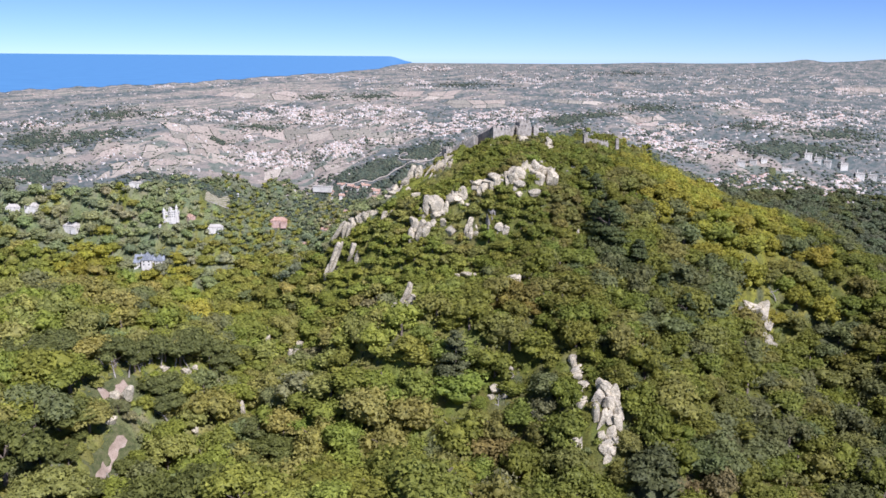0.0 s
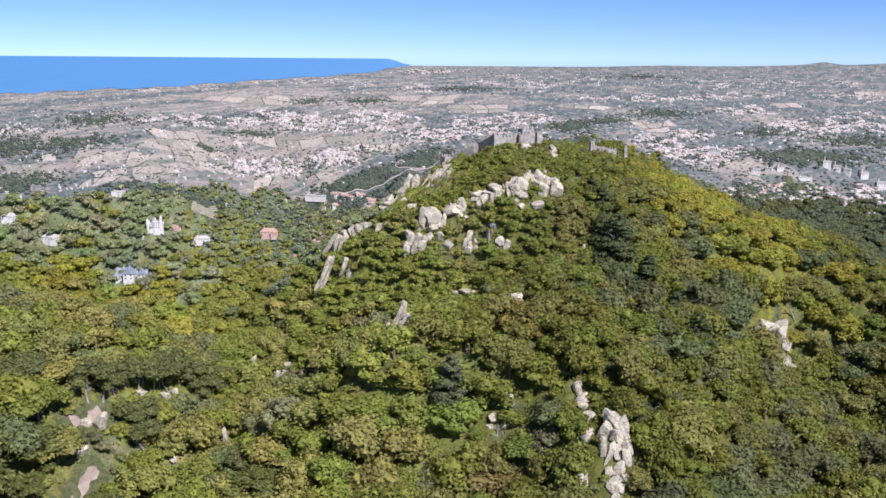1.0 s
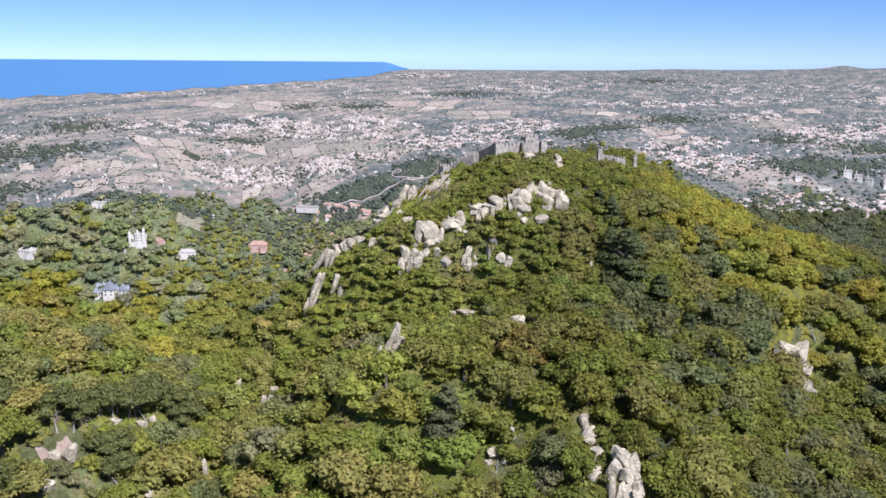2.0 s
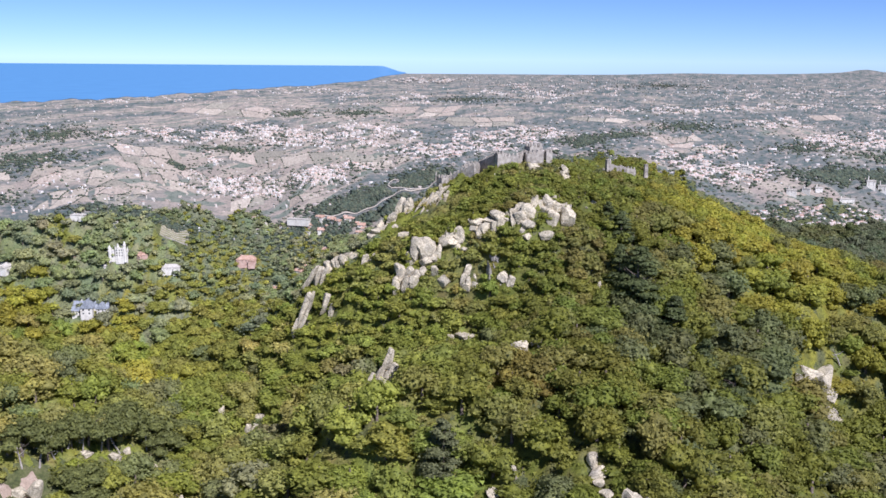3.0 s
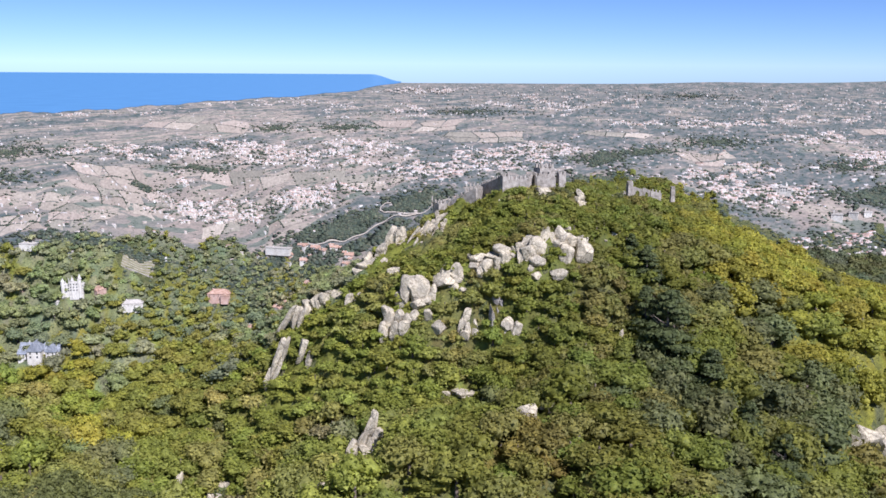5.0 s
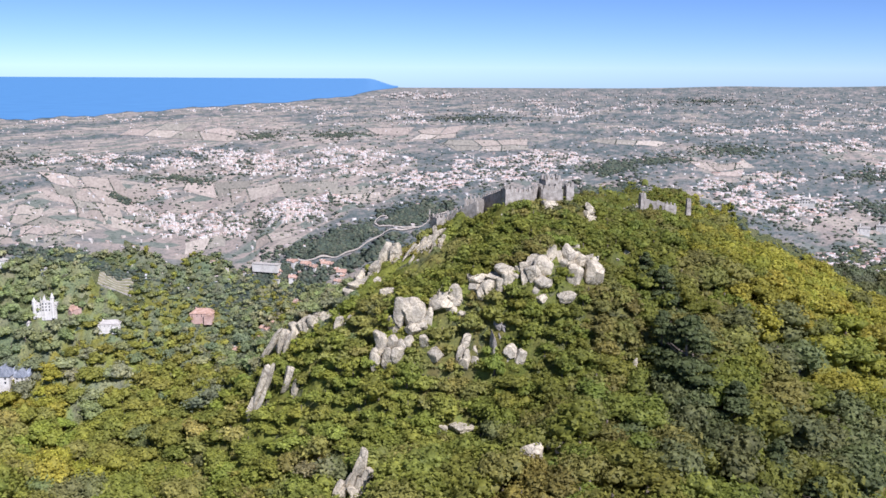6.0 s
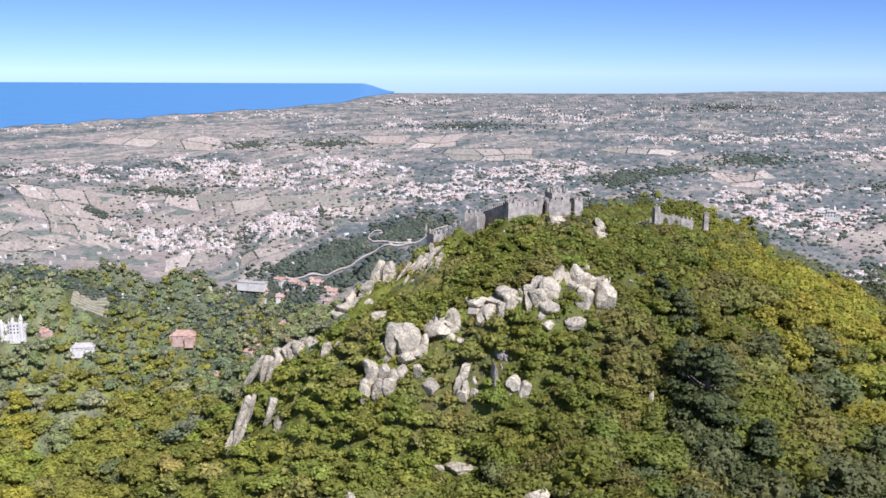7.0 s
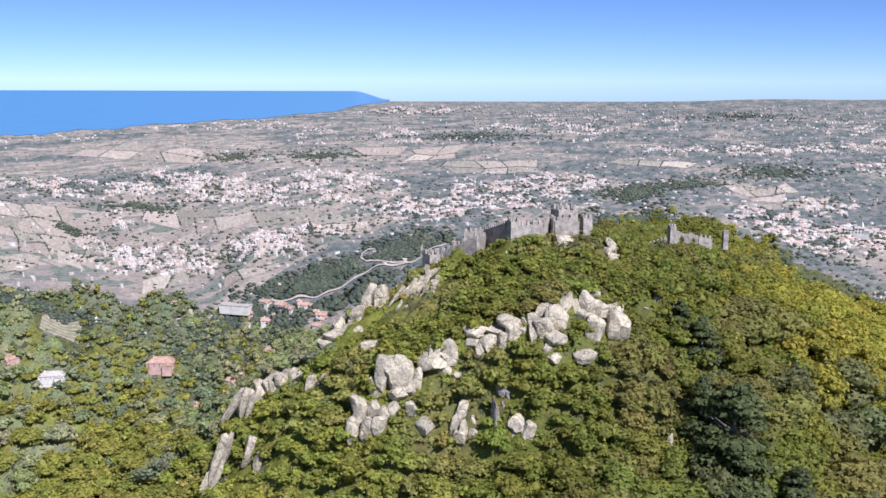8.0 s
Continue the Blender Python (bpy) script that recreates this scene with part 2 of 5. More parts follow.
def crown_width(y, x=-120.0):
    """The trees grow smaller up the hill and away over the plain, and tall on the eastern ridge."""
    east = np.clip((np.asarray(x) - 8) / 22, 0, 1) * np.clip((np.asarray(y) - 270) / 30, 0, 1)
    scrub = np.clip((np.asarray(y) - 284) / 18, 0, 1) * np.clip((np.asarray(x) + 92) / 12, 0, 1) * np.clip((14 - np.asarray(x)) / 12, 0, 1)
    dale = np.clip((-62 - np.asarray(x)) / 20, 0, 1) * np.clip((np.asarray(y) - 285) / 35, 0, 1)
    out = np.clip((63 - plain_drop(x, y)) / 14, 0, 1) * np.clip((np.asarray(y) - 330) / 12, 0, 1)
    return 26 * np.clip(1 - np.asarray(y) / 412, 0.085, 1) * (1 - 0.5 * out) * (1 - 0.16 * dale) * (1 + 0.55 * east) * (1 - 0.38 * scrub)


# ---- mesh helpers ----
def mesh_of(name, verts, faces, mat, tint=None, smooth=False):
    """faces: integer arrays of shape (n, 3) or (n, 4)."""
    me = bpy.data.meshes.new(name)
    faces = [f for f in faces if len(f)]
    loops = np.concatenate([f.ravel() for f in faces]).astype(np.int32)
    sizes = np.concatenate([np.full(len(f), f.shape[1]) for f in faces])
    starts = np.concatenate([[0], np.cumsum(sizes)[:-1]]).astype(np.int32)
    me.vertices.add(len(verts))
    me.vertices.foreach_set("co", np.asarray(verts, np.float32).ravel())
    me.loops.add(len(loops))
    me.loops.foreach_set("vertex_index", loops)
    me.polygons.add(len(sizes))
    me.polygons.foreach_set("loop_start", starts)
    if smooth:
        me.polygons.foreach_set("use_smooth", np.ones(len(sizes), bool))
    if tint is not None:
        at = me.attributes.new("tint", "FLOAT_COLOR", "POINT")
        at.data.foreach_set("color", np.c_[tint, np.ones(len(tint))].astype(np.float32).ravel())
    me.materials.append(mat)
    me.update(calc_edges=True)
    me.validate()
    return me


def part(name, bm, mat, parent, label=""):
    """Links a bmesh as one mesh object under a thing or a part."""
    me = bpy.data.meshes.new(name)
    bm.to_mesh(me)
    bm.free()
    me.materials.append(mat)
    ob = new(name, me)
    ob.parent = parent
    if label:
        tagged(ob, label)
    return ob


def box(bm, x0, x1, y0, y1, z0, z1, m=None):
    vs = [bm.verts.new((x, y, z)) for z in (z0, z1) for x, y in ((x0, y0), (x1, y0), (x1, y1), (x0, y1))]
    for f in ((3, 2, 1, 0), (4, 5, 6, 7), (0, 1, 5, 4), (1, 2, 6, 5), (2, 3, 7, 6), (3, 0, 4, 7)):
        bm.faces.new([vs[i] for i in f])
    if m is not None:
        bmesh.ops.transform(bm, matrix=m, verts=vs)
    return vs


def tube(bm, points, radii, sides=6):
    """A tapered tube through points."""
    rings = []
    for i, (p, r) in enumerate(zip(points, radii)):
        a = Vector(points[min(i + 1, len(points) - 1)]) - Vector(points[max(i - 1, 0)])
        q = a.to_track_quat("Z", "Y")
        rings.append([bm.verts.new(Vector(p) + q @ Vector((r * math.cos(t), r * math.sin(t), 0))) for t in [2 * math.pi * k / sides for k in range(sides)]])
    for a, b in zip(rings, rings[1:]):
        for k in range(sides):
            bm.faces.new((a[k], a[(k + 1) % sides], b[(k + 1) % sides], b[k]))
    bm.faces.new(rings[-1])
    bm.faces.new(rings[0][::-1])


def thing(name, x, y, z, label, category, group="", turn=0.0):
    ob = new(name)
    ob.matrix_world = pose(x, y, z, 0, 0, turn)
    ob.empty_display_size = 0.5
    return tagged(ob, label, category, group)


def icosphere(level):
    bm = bmesh.new()
    bmesh.ops.create_icosphere(bm, subdivisions=level, radius=1.0)
    bm.verts.ensure_lookup_table()
    v = np.array([p.co[:] for p in bm.verts])
    f = np.array([[p.index for p in q.verts] for q in bm.faces])
    bm.free()
    return v, f


ICO = {k: icosphere(k) for k in (1, 2, 3, 4)}
ICO[0] = (np.array([(1.0, 0, 0), (0, 1, 0), (-1, 0, 0), (0, -1, 0), (0, 0, 1), (0, 0, -1)]), np.array([(0, 1, 4), (1, 2, 4), (2, 3, 4), (3, 0, 4), (1, 0, 5), (2, 1, 5), (3, 2, 5), (0, 3, 5)]))

# ---- the ground: one sheet to the horizon ----
def build_ground():
    xs = np.linspace(-420, 330, 241)
    front = np.linspace(-160, 190, 30)
    n_far = 230
    rows = []
    for x in xs:
        edge = far_edge(x)
        lo = np.linspace(0, 1, n_far) ** 0.8
        ys = np.concatenate([front, 192 + lo * (edge - 192)])
        rows.append(np.c_[np.full(len(ys), x), ys])
    grid = np.array(rows)
    nx, ny = grid.shape[:2]
    p = grid.reshape(-1, 2)
    z = ground(p[:, 0], p[:, 1])
    drop = plain_drop(p[:, 0], p[:, 1])
    z = z + skyline(p[:, 0], drop)
    i = np.arange(nx * ny).reshape(nx, ny)
    quads = np.stack([i[:-1, :-1], i[1:, :-1], i[1:, 1:], i[:-1, 1:]], -1).reshape(-1, 4)
    me = mesh_of("ground", np.c_[p, z], [quads], FLOOR, smooth=True)
    me.materials.append(PLAIN)
    uv = me.uv_layers.new(name="plan")
    loops = np.zeros(len(me.loops), np.int32)
    me.loops.foreach_get("vertex_index", loops)
    d = np.clip(drop, 0.5, 80)
    plan = np.c_[p[:, 0] * 40 / d, p[:, 1] * 10 / d]
    uv.data.foreach_set("uv", plan[loops].astype(np.float32).ravel())
    dry = 0.20 * np.exp(-(((p[:, 0] + 112) / 42) ** 2) - ((drop - 34) / 9) ** 2) + 0.10 * np.exp(-(((p[:, 0] + 110) / 34) ** 2) - ((drop - 15) / 4) ** 2) + 0.05 * np.exp(-(((p[:, 0] - 34) / 24) ** 2) - ((drop - 25) / 3) ** 2) - 0.055 / (1 + np.exp(-(p[:, 0] + 24) / 12)) - 0.05 * np.exp(-(((p[:, 0] + 195) / 30) ** 2) - ((drop - 30) / 12) ** 2) - 0.3 * np.exp(-(((p[:, 0] + 66) / 24) ** 2) - ((drop - 41) / 7) ** 2)
    at = me.attributes.new("dry", "FLOAT", "POINT")
    at.data.foreach_set("value", dry.astype(np.float32))
    mid = drop[quads].mean(1)
    lift = z[quads].mean(1) - (HORIZON - mid)
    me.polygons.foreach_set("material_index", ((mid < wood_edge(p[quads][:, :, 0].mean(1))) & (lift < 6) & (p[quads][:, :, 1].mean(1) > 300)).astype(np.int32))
    tagged(new("ground", me), "wooded hillside running down into dry farmland plain", "ground", kind="structure")


build_ground()


def build_sea():
    """The ocean beyond the coast, a sheet just above the ground that ends at the horizon."""
    coast = [(-420, 25.0), (-300, 18.0), (-218, 14.0), (-180, 11.8), (-157, 10.9), (-136, 9.3), (-115, 7.6), (-94, 6.3), (-78, 4.6), (-71, 2.6), (-66, 0.2)]
    xs = np.linspace(-420, -66, 260)
    c = np.interp(xs, [a for a, _ in coast], [b for _, b in coast])
    c = c + 0.25 * np.sin(xs * 0.37) * c / 10 + 0.15 * np.sin(xs * 1.1 + 1) * c / 10
    v, uvs = [], []
    n = 14
    for x, d0 in zip(xs, c):
        for k in range(n):
            d = d0 * (1 - k / (n - 1)) - 0.35 * (k / (n - 1))
            y = far_edge(x) - 0.789 * d
            v.append((x, y - 0.05, HORIZON - d + 0.12 + float(skyline(x, d))))
            uvs.append((x * 40 / max(d, 0.5), y * 40 / max(d, 0.5)))
    i = np.arange(len(v)).reshape(len(xs), n)
    quads = np.stack([i[:-1, :-1], i[1:, :-1], i[1:, 1:], i[:-1, 1:]], -1).reshape(-1, 4)
    me = mesh_of("sea", np.array(v), [quads], SEA, smooth=True)
    uv = me.uv_layers.new(name="plan")
    loops = np.zeros(len(me.loops), np.int32)
    me.loops.foreach_get("vertex_index", loops)
    uv.data.foreach_set("uv", np.array(uvs)[loops].astype(np.float32).ravel())
    tagged(new("water", me), "bright blue ocean out to the horizon", "water", kind="structure")


build_sea()

# ---- granite outcrops ----
# centre x, y, z, width, height, lean
OUTCROPS = {
    "crest": [
        (-43.2, 307.5, 72.4, 5.2, 6.6, 12),
        (-44.5, 308.1, 71.6, 3.9, 5.6, 10),
        (-41.9, 308.4, 72.7, 2.9, 3.1, 0),
        (-39.8, 306.8, 71.4, 2.1, 3.9, 14),
        (-47.3, 307.3, 70.0, 2.5, 3.0, -15),
        (-42.8, 305.6, 69.2, 3.0, 2.3, 0),
        (-40.6, 305.7, 70.0, 1.9, 2.1, 10),
        (-49.5, 305.7, 67.0, 2.4, 3.0, -20),
        (-47.3, 304.9, 65.8, 2.7, 3.0, -5),
        (-45.1, 304.3, 65.8, 2.2, 2.2, 5),
        (-43.4, 304.5, 66.8, 1.7, 2.0, 0),
        (-47.5, 303.4, 63.2, 2.4, 4.0, 12),
        (-45.4, 303.2, 63.9, 2.2, 3.0, 8),
        (-50.5, 303.1, 62.4, 1.9, 4.4, 12),
        (-49.5, 304.4, 64.7, 2.1, 4.3, 15),
    ],
    "crest_foot": [
        (-37.3, 302.9, 64.6, 2.8, 2.8, 35),
        (-40.0, 304.1, 67.2, 1.9, 2.8, -10),
    ],
    "shoulder": [
        (-36.5, 309.2, 76.0, 3.2, 3.0, 20),
        (-37.0, 308.0, 74.3, 4.4, 2.7, 0),
        (-33.8, 309.0, 76.4, 2.7, 3.4, -10),
        (-34.6, 307.4, 73.4, 2.0, 1.6, 0),
        (-32.6, 306.9, 72.6, 1.4, 1.2, 0),
        (-34.1, 308.2, 74.9, 2.0, 2.0, 0),
    ],
    "saddle": [
        (-29.3, 311.3, 79.5, 4.0, 1.9, 0),
        (-30.3, 309.8, 77.9, 2.5, 2.7, -10),
        (-27.5, 309.3, 78.0, 2.9, 2.7, 5),
        (-26.1, 310.9, 80.4, 3.4, 1.7, 0),
        (-23.4, 310.9, 81.6, 4.0, 2.0, 10),
        (-23.1, 309.4, 80.3, 2.5, 2.4, 0),
        (-24.7, 308.9, 78.9, 1.7, 2.2, 0),
        (-28.8, 308.4, 76.4, 1.7, 2.5, -10),
        (-20.9, 310.5, 82.0, 1.2, 1.2, 0),
        (-21.5, 309.6, 80.8, 1.4, 1.5, 0),
    ],
    "brow": [
        (-17.9, 311.1, 83.3, 2.9, 2.9, -15),
        (-15.7, 310.0, 82.5, 2.9, 3.9, 0),
        (-17.7, 309.0, 81.1, 2.9, 3.9, -8),
        (-19.5, 308.8, 80.7, 1.9, 2.9, -5),
        (-14.8, 312.5, 84.6, 2.9, 4.0, 10),
        (-11.7, 313.9, 84.7, 3.9, 4.6, -12),
        (-9.2, 315.9, 86.0, 2.0, 1.5, 0),
        (-7.4, 314.6, 83.7, 4.0, 3.6, 25),
        (-9.6, 314.1, 83.7, 2.4, 2.9, 0),
        (-7.3, 312.4, 81.2, 5.3, 4.2, 0),
        (-15.7, 308.4, 80.1, 2.9, 2.0, 0),
        (-19.7, 310.6, 82.4, 1.9, 1.9, 0),
        (-11.1, 312.5, 83.2, 2.4, 1.6, 0),
    ],
    "brow_foot": [
        (-10.5, 307.8, 77.5, 4.2, 1.8, 0),
        (-15.7, 306.8, 77.0, 3.0, 1.3, -5),
        (-17.0, 307.6, 78.5, 1.5, 1.9, 0),
    ],
    "teeth": [
        (-31.5, 304.3, 66.8, 1.7, 3.4, 15),
        (-29.8, 303.2, 65.1, 2.4, 2.9, -15),
        (-32.0, 303.2, 64.4, 1.4, 3.5, 8),
        (-30.2, 302.4, 63.3, 2.8, 2.4, 0),
        (-29.0, 302.6, 63.6, 1.2, 1.9, 0),
    ],
    "grey_tooth": [
        (-24.5, 304.8, 71.2, 1.5, 1.9, 0),
        (-23.3, 304.4, 70.6, 1.2, 1.5, 0),
        (-24.4, 303.4, 68.7, 2.6, 3.9, 5),
    ],
    "twins": [
        (-21.6, 302.1, 66.5, 2.3, 2.3, -10),
        (-20.7, 301.1, 64.7, 2.8, 2.8, 10),
        (-19.4, 301.4, 65.7, 1.6, 2.1, 20),
    ],
    "west_tor": [
        (-54.6, 333.9, 79.9, 3.0, 4.2, 22),
        (-52.4, 334.0, 80.1, 2.0, 4.7, -12),
        (-53.7, 334.4, 81.1, 3.0, 1.7, -5),
        (-55.5, 332.5, 76.3, 4.7, 3.2, 10),
        (-52.6, 332.7, 76.8, 2.7, 2.0, -8),
        (-57.6, 331.9, 75.4, 2.2, 3.2, 25),
        (-58.4, 330.4, 73.7, 3.2, 1.5, -25),
        (-61.5, 332.0, 74.1, 2.3, 2.3, 0),
        (-60.4, 326.5, 72.8, 4.0, 2.3, 0),
        (-58.5, 328.0, 73.9, 3.4, 1.5, -20),
        (-55.4, 325.5, 74.9, 2.2, 1.2, -20),
        (-61.8, 325.5, 71.8, 2.8, 1.8, -10),
        (-51.3, 319.1, 73.9, 2.7, 1.1, 0),
    ],
    "wall_slabs": [
        (-43.2, 333.9, 85.8, 1.3, 1.7, 0),
        (-41.8, 333.4, 85.4, 1.2, 3.6, 50),
        (-44.0, 332.5, 84.4, 1.4, 1.3, 10),
        (-46.1, 331.3, 83.1, 1.1, 2.9, 30),
        (-44.6, 331.5, 83.3, 1.1, 3.1, 35),
        (-43.2, 331.5, 83.4, 1.1, 3.4, 35),
        (-41.3, 331.7, 83.7, 1.6, 1.1, -5),
        (-40.7, 332.5, 84.5, 1.0, 1.1, 0),
        (-41.4, 330.6, 82.6, 1.4, 1.3, 0),
        (-44.8, 329.9, 81.5, 1.6, 4.1, 28),
        (-42.9, 330.0, 81.7, 1.3, 3.8, 22),
        (-41.5, 329.8, 81.5, 1.3, 2.6, 15),
        (-45.5, 328.9, 80.0, 1.4, 2.6, 30),
        (-43.5, 329.2, 80.6, 1.1, 2.2, 15),
        (-42.0, 329.1, 80.5, 0.9, 1.9, 10),
        (-46.4, 327.9, 78.7, 1.4, 2.9, 30),
        (-44.0, 328.4, 79.5, 1.4, 1.0, 0),
        (-47.8, 328.4, 79.3, 0.8, 2.6, 30),
        (-48.9, 330.3, 81.8, 0.7, 3.1, 40),
        (-47.5, 331.1, 82.8, 0.7, 1.9, 45),
    ],
    "spur": [
        (-70.0, 320.4, 66.6, 5.3, 2.7, -20),
        (-72.6, 319.4, 64.5, 4.6, 3.1, -25),
        (-67.7, 319.5, 66.1, 4.6, 3.0, -10),
        (-76.7, 317.6, 60.8, 4.2, 7.1, 25),
        (-74.2, 318.8, 63.3, 3.5, 3.1, -20),
        (-60.7, 315.1, 67.7, 2.9, 5.8, 10),
        (-66.4, 320.4, 67.4, 3.5, 2.4, -15),
    ],
    "west_slab": [
        (-78.0, 307.0, 53.4, 1.9, 9.2, 21),
        (-80.2, 306.6, 48.4, 1.3, 6.2, 24),
        (-76.0, 307.2, 56.6, 1.7, 4.4, 17),
        (-77.6, 306.4, 51.6, 1.0, 5.0, 25),
        (-71.4, 307.0, 56.7, 1.7, 3.3, 15),
        (-69.6, 306.6, 53.5, 1.4, 4.2, 10),
    ],
    "keep_foot": [
        (-7.7, 337.0, 91.5, 3.4, 4.6, -38),
        (-6.4, 335.5, 89.3, 3.0, 2.4, -20),
        (-16.3, 336.5, 92.5, 4.2, 1.4, 0),
        (-7.6, 335.5, 90.1, 2.0, 2.4, -10),
        (-15.0, 330.1, 89.2, 1.5, 1.5, 0),
        (-16.5, 337.1, 92.6, 3.7, 1.0, 0),
        (-27.2, 332.6, 89.5, 1.4, 2.2, -20),
        (-26.5, 334.6, 90.8, 0.9, 1.3, 0),
    ],
    "white_rock": [
        (-13.2, 279.5, 55.4, 4.6, 2.7, 10),
        (-9.8, 279.5, 55.8, 2.4, 1.5, 0),
    ],
    "shard": [
        (-47.5, 280.0, 50.4, 1.9, 3.4, 12),
        (-48.8, 279.6, 48.3, 1.2, 4.8, 22),
        (-46.7, 279.2, 47.2, 1.8, 2.8, 18),
        (-47.9, 278.9, 45.8, 1.9, 2.6, 20),
        (-50.0, 279.0, 45.9, 1.2, 5.7, 25),
        (-48.8, 278.6, 44.1, 2.8, 2.6, 10),
        (-52.3, 278.8, 44.8, 1.5, 2.3, 30),
        (-51.0, 278.5, 43.5, 1.2, 3.1, 25),
        (-49.1, 278.2, 42.3, 2.1, 3.1, 10),
        (-47.0, 278.8, 45.3, 1.2, 1.4, 0),
    ],
    "small_rock": [
        (-55.0, 266.5, 40.1, 2.3, 2.5, 0),
    ],
    "west_pair": [
        (-86.5, 286.5, 26.2, 3.1, 6.6, 18),
        (-85.0, 289.0, 28.7, 2.2, 1.8, 0),
        (-95.9, 289.0, 29.4, 2.4, 3.0, 10),
    ],
    "east_rock": [
        (62.4, 322.2, 37.2, 6.4, 4.8, 10),
        (66.5, 324.7, 35.7, 7.3, 6.9, -12),
        (67.7, 322.7, 31.8, 4.9, 5.3, -5),
        (59.1, 319.0, 37.3, 3.2, 3.6, 0),
        (67.8, 319.8, 29.0, 4.4, 4.0, 15),
        (70.2, 320.0, 26.7, 3.4, 4.1, 10),
    ],
    "front_rock": [
        (2.9, 250.1, 39.1, 2.9, 3.4, 5),
        (4.0, 247.8, 37.5, 4.1, 2.8, 0),
        (4.6, 245.2, 36.3, 2.9, 2.1, 5),
        (6.3, 242.6, 35.5, 3.4, 1.8, -10),
        (5.9, 241.0, 34.1, 2.8, 2.7, 5),
        (5.4, 238.6, 33.1, 3.6, 1.7, 0),
        (5.3, 236.4, 31.9, 3.3, 2.5, 0),
        (10.4, 237.2, 37.4, 3.0, 3.5, -20),
        (12.0, 236.7, 36.2, 3.6, 5.0, -28),
        (14.2, 236.3, 35.0, 2.5, 5.9, -22),
        (10.0, 236.1, 34.1, 4.1, 5.3, -15),
        (12.5, 235.0, 32.9, 3.6, 4.4, -10),
        (14.6, 234.3, 32.2, 2.7, 4.4, -8),
        (8.9, 233.2, 30.3, 2.5, 6.5, -8),
        (10.8, 232.7, 29.7, 2.3, 5.6, 4),
        (12.8, 232.7, 29.8, 2.4, 4.4, 0),
        (14.6, 232.2, 29.0, 2.4, 5.0, -6),
        (13.4, 231.1, 27.0, 3.0, 3.5, 10),
        (11.0, 230.6, 25.9, 2.4, 2.6, -20),
        (12.4, 229.9, 24.7, 3.2, 2.6, 10),
        (14.4, 230.0, 24.9, 2.7, 3.5, 0),
        (11.4, 229.2, 22.9, 3.2, 3.2, -15),
        (13.3, 228.9, 22.4, 2.7, 3.5, 5),
        (12.0, 228.2, 20.8, 2.4, 2.3, 0),
        (3.6, 229.5, 24.1, 2.2, 3.2, 10),
        (5.2, 229.9, 24.6, 1.2, 2.1, 0),
    ],
    "midway_rock": [
        (-13.9, 250.2, 35.4, 1.9, 2.8, 0),
        (-18.0, 247.8, 30.8, 3.4, 2.5, 0),
        (-19.1, 246.5, 28.8, 2.2, 1.9, 0),
        (-14.9, 246.6, 29.8, 1.9, 1.9, 0),
    ],
    "clearing": [
        (-124.2, 242.2, 25.8, 5.8, 4.2, 0),
        (-124.3, 235.3, 20.8, 3.8, 2.8, 20),
        (-118.1, 258.8, 28.0, 3.0, 1.9, 0),
        (-112.9, 262.7, 26.1, 3.1, 2.1, 0),
        (-111.8, 266.7, 26.2, 2.1, 1.4, 0),
    ],
    "scatter_rocks": [
        (-105.0, 248.0, 13.7, 2.0, 2.0, 0),
        (-94.0, 258.8, 17.0, 1.5, 4.1, 0),
        (-105.0, 267.4, 22.0, 1.7, 1.6, 0),
    ],
    "trail_rock": [
        (-30.5, 294.9, 52.2, 4.5, 1.2, 0),
        (-33.9, 295.3, 51.5, 1.8, 1.1, 0),
    ],
    "slab_pile": [
        (-47.6, 360.6, 79.8, 1.8, 3.4, 45),
        (-50.3, 361.9, 78.3, 1.6, 1.6, 20),
        (-52.1, 356.0, 77.1, 1.2, 3.3, 40),
        (-56.2, 357.5, 76.1, 1.4, 3.1, 40),
        (-46.6, 358.4, 77.9, 1.8, 1.5, 0),
        (-45.9, 360.7, 78.5, 1.2, 1.2, 0),
    ],
    "mid_specks": [
        (-0.2, 319.9, 82.7, 1.6, 1.6, 0),
        (1.5, 322.4, 83.8, 2.1, 2.1, 0),
        (3.7, 301.7, 65.9, 1.1, 1.5, 0),
        (-15.5, 329.6, 89.1, 1.5, 1.5, 0),
    ],
}
ROCK_LABEL = {
    "grey_tooth": "grey weathered granite block standing among bushes",
    "front_rock": "pale cracked granite block of a bare outcrop",
    "west_slab": "tall leaning slab of grey granite",
    "east_rock": "white quarried-looking granite rock among trees",
    "clearing": "pale stone lying in a forest clearing",
}
KEEP = []  # x, y, z of the foot, half width, reach: what the trees leave free


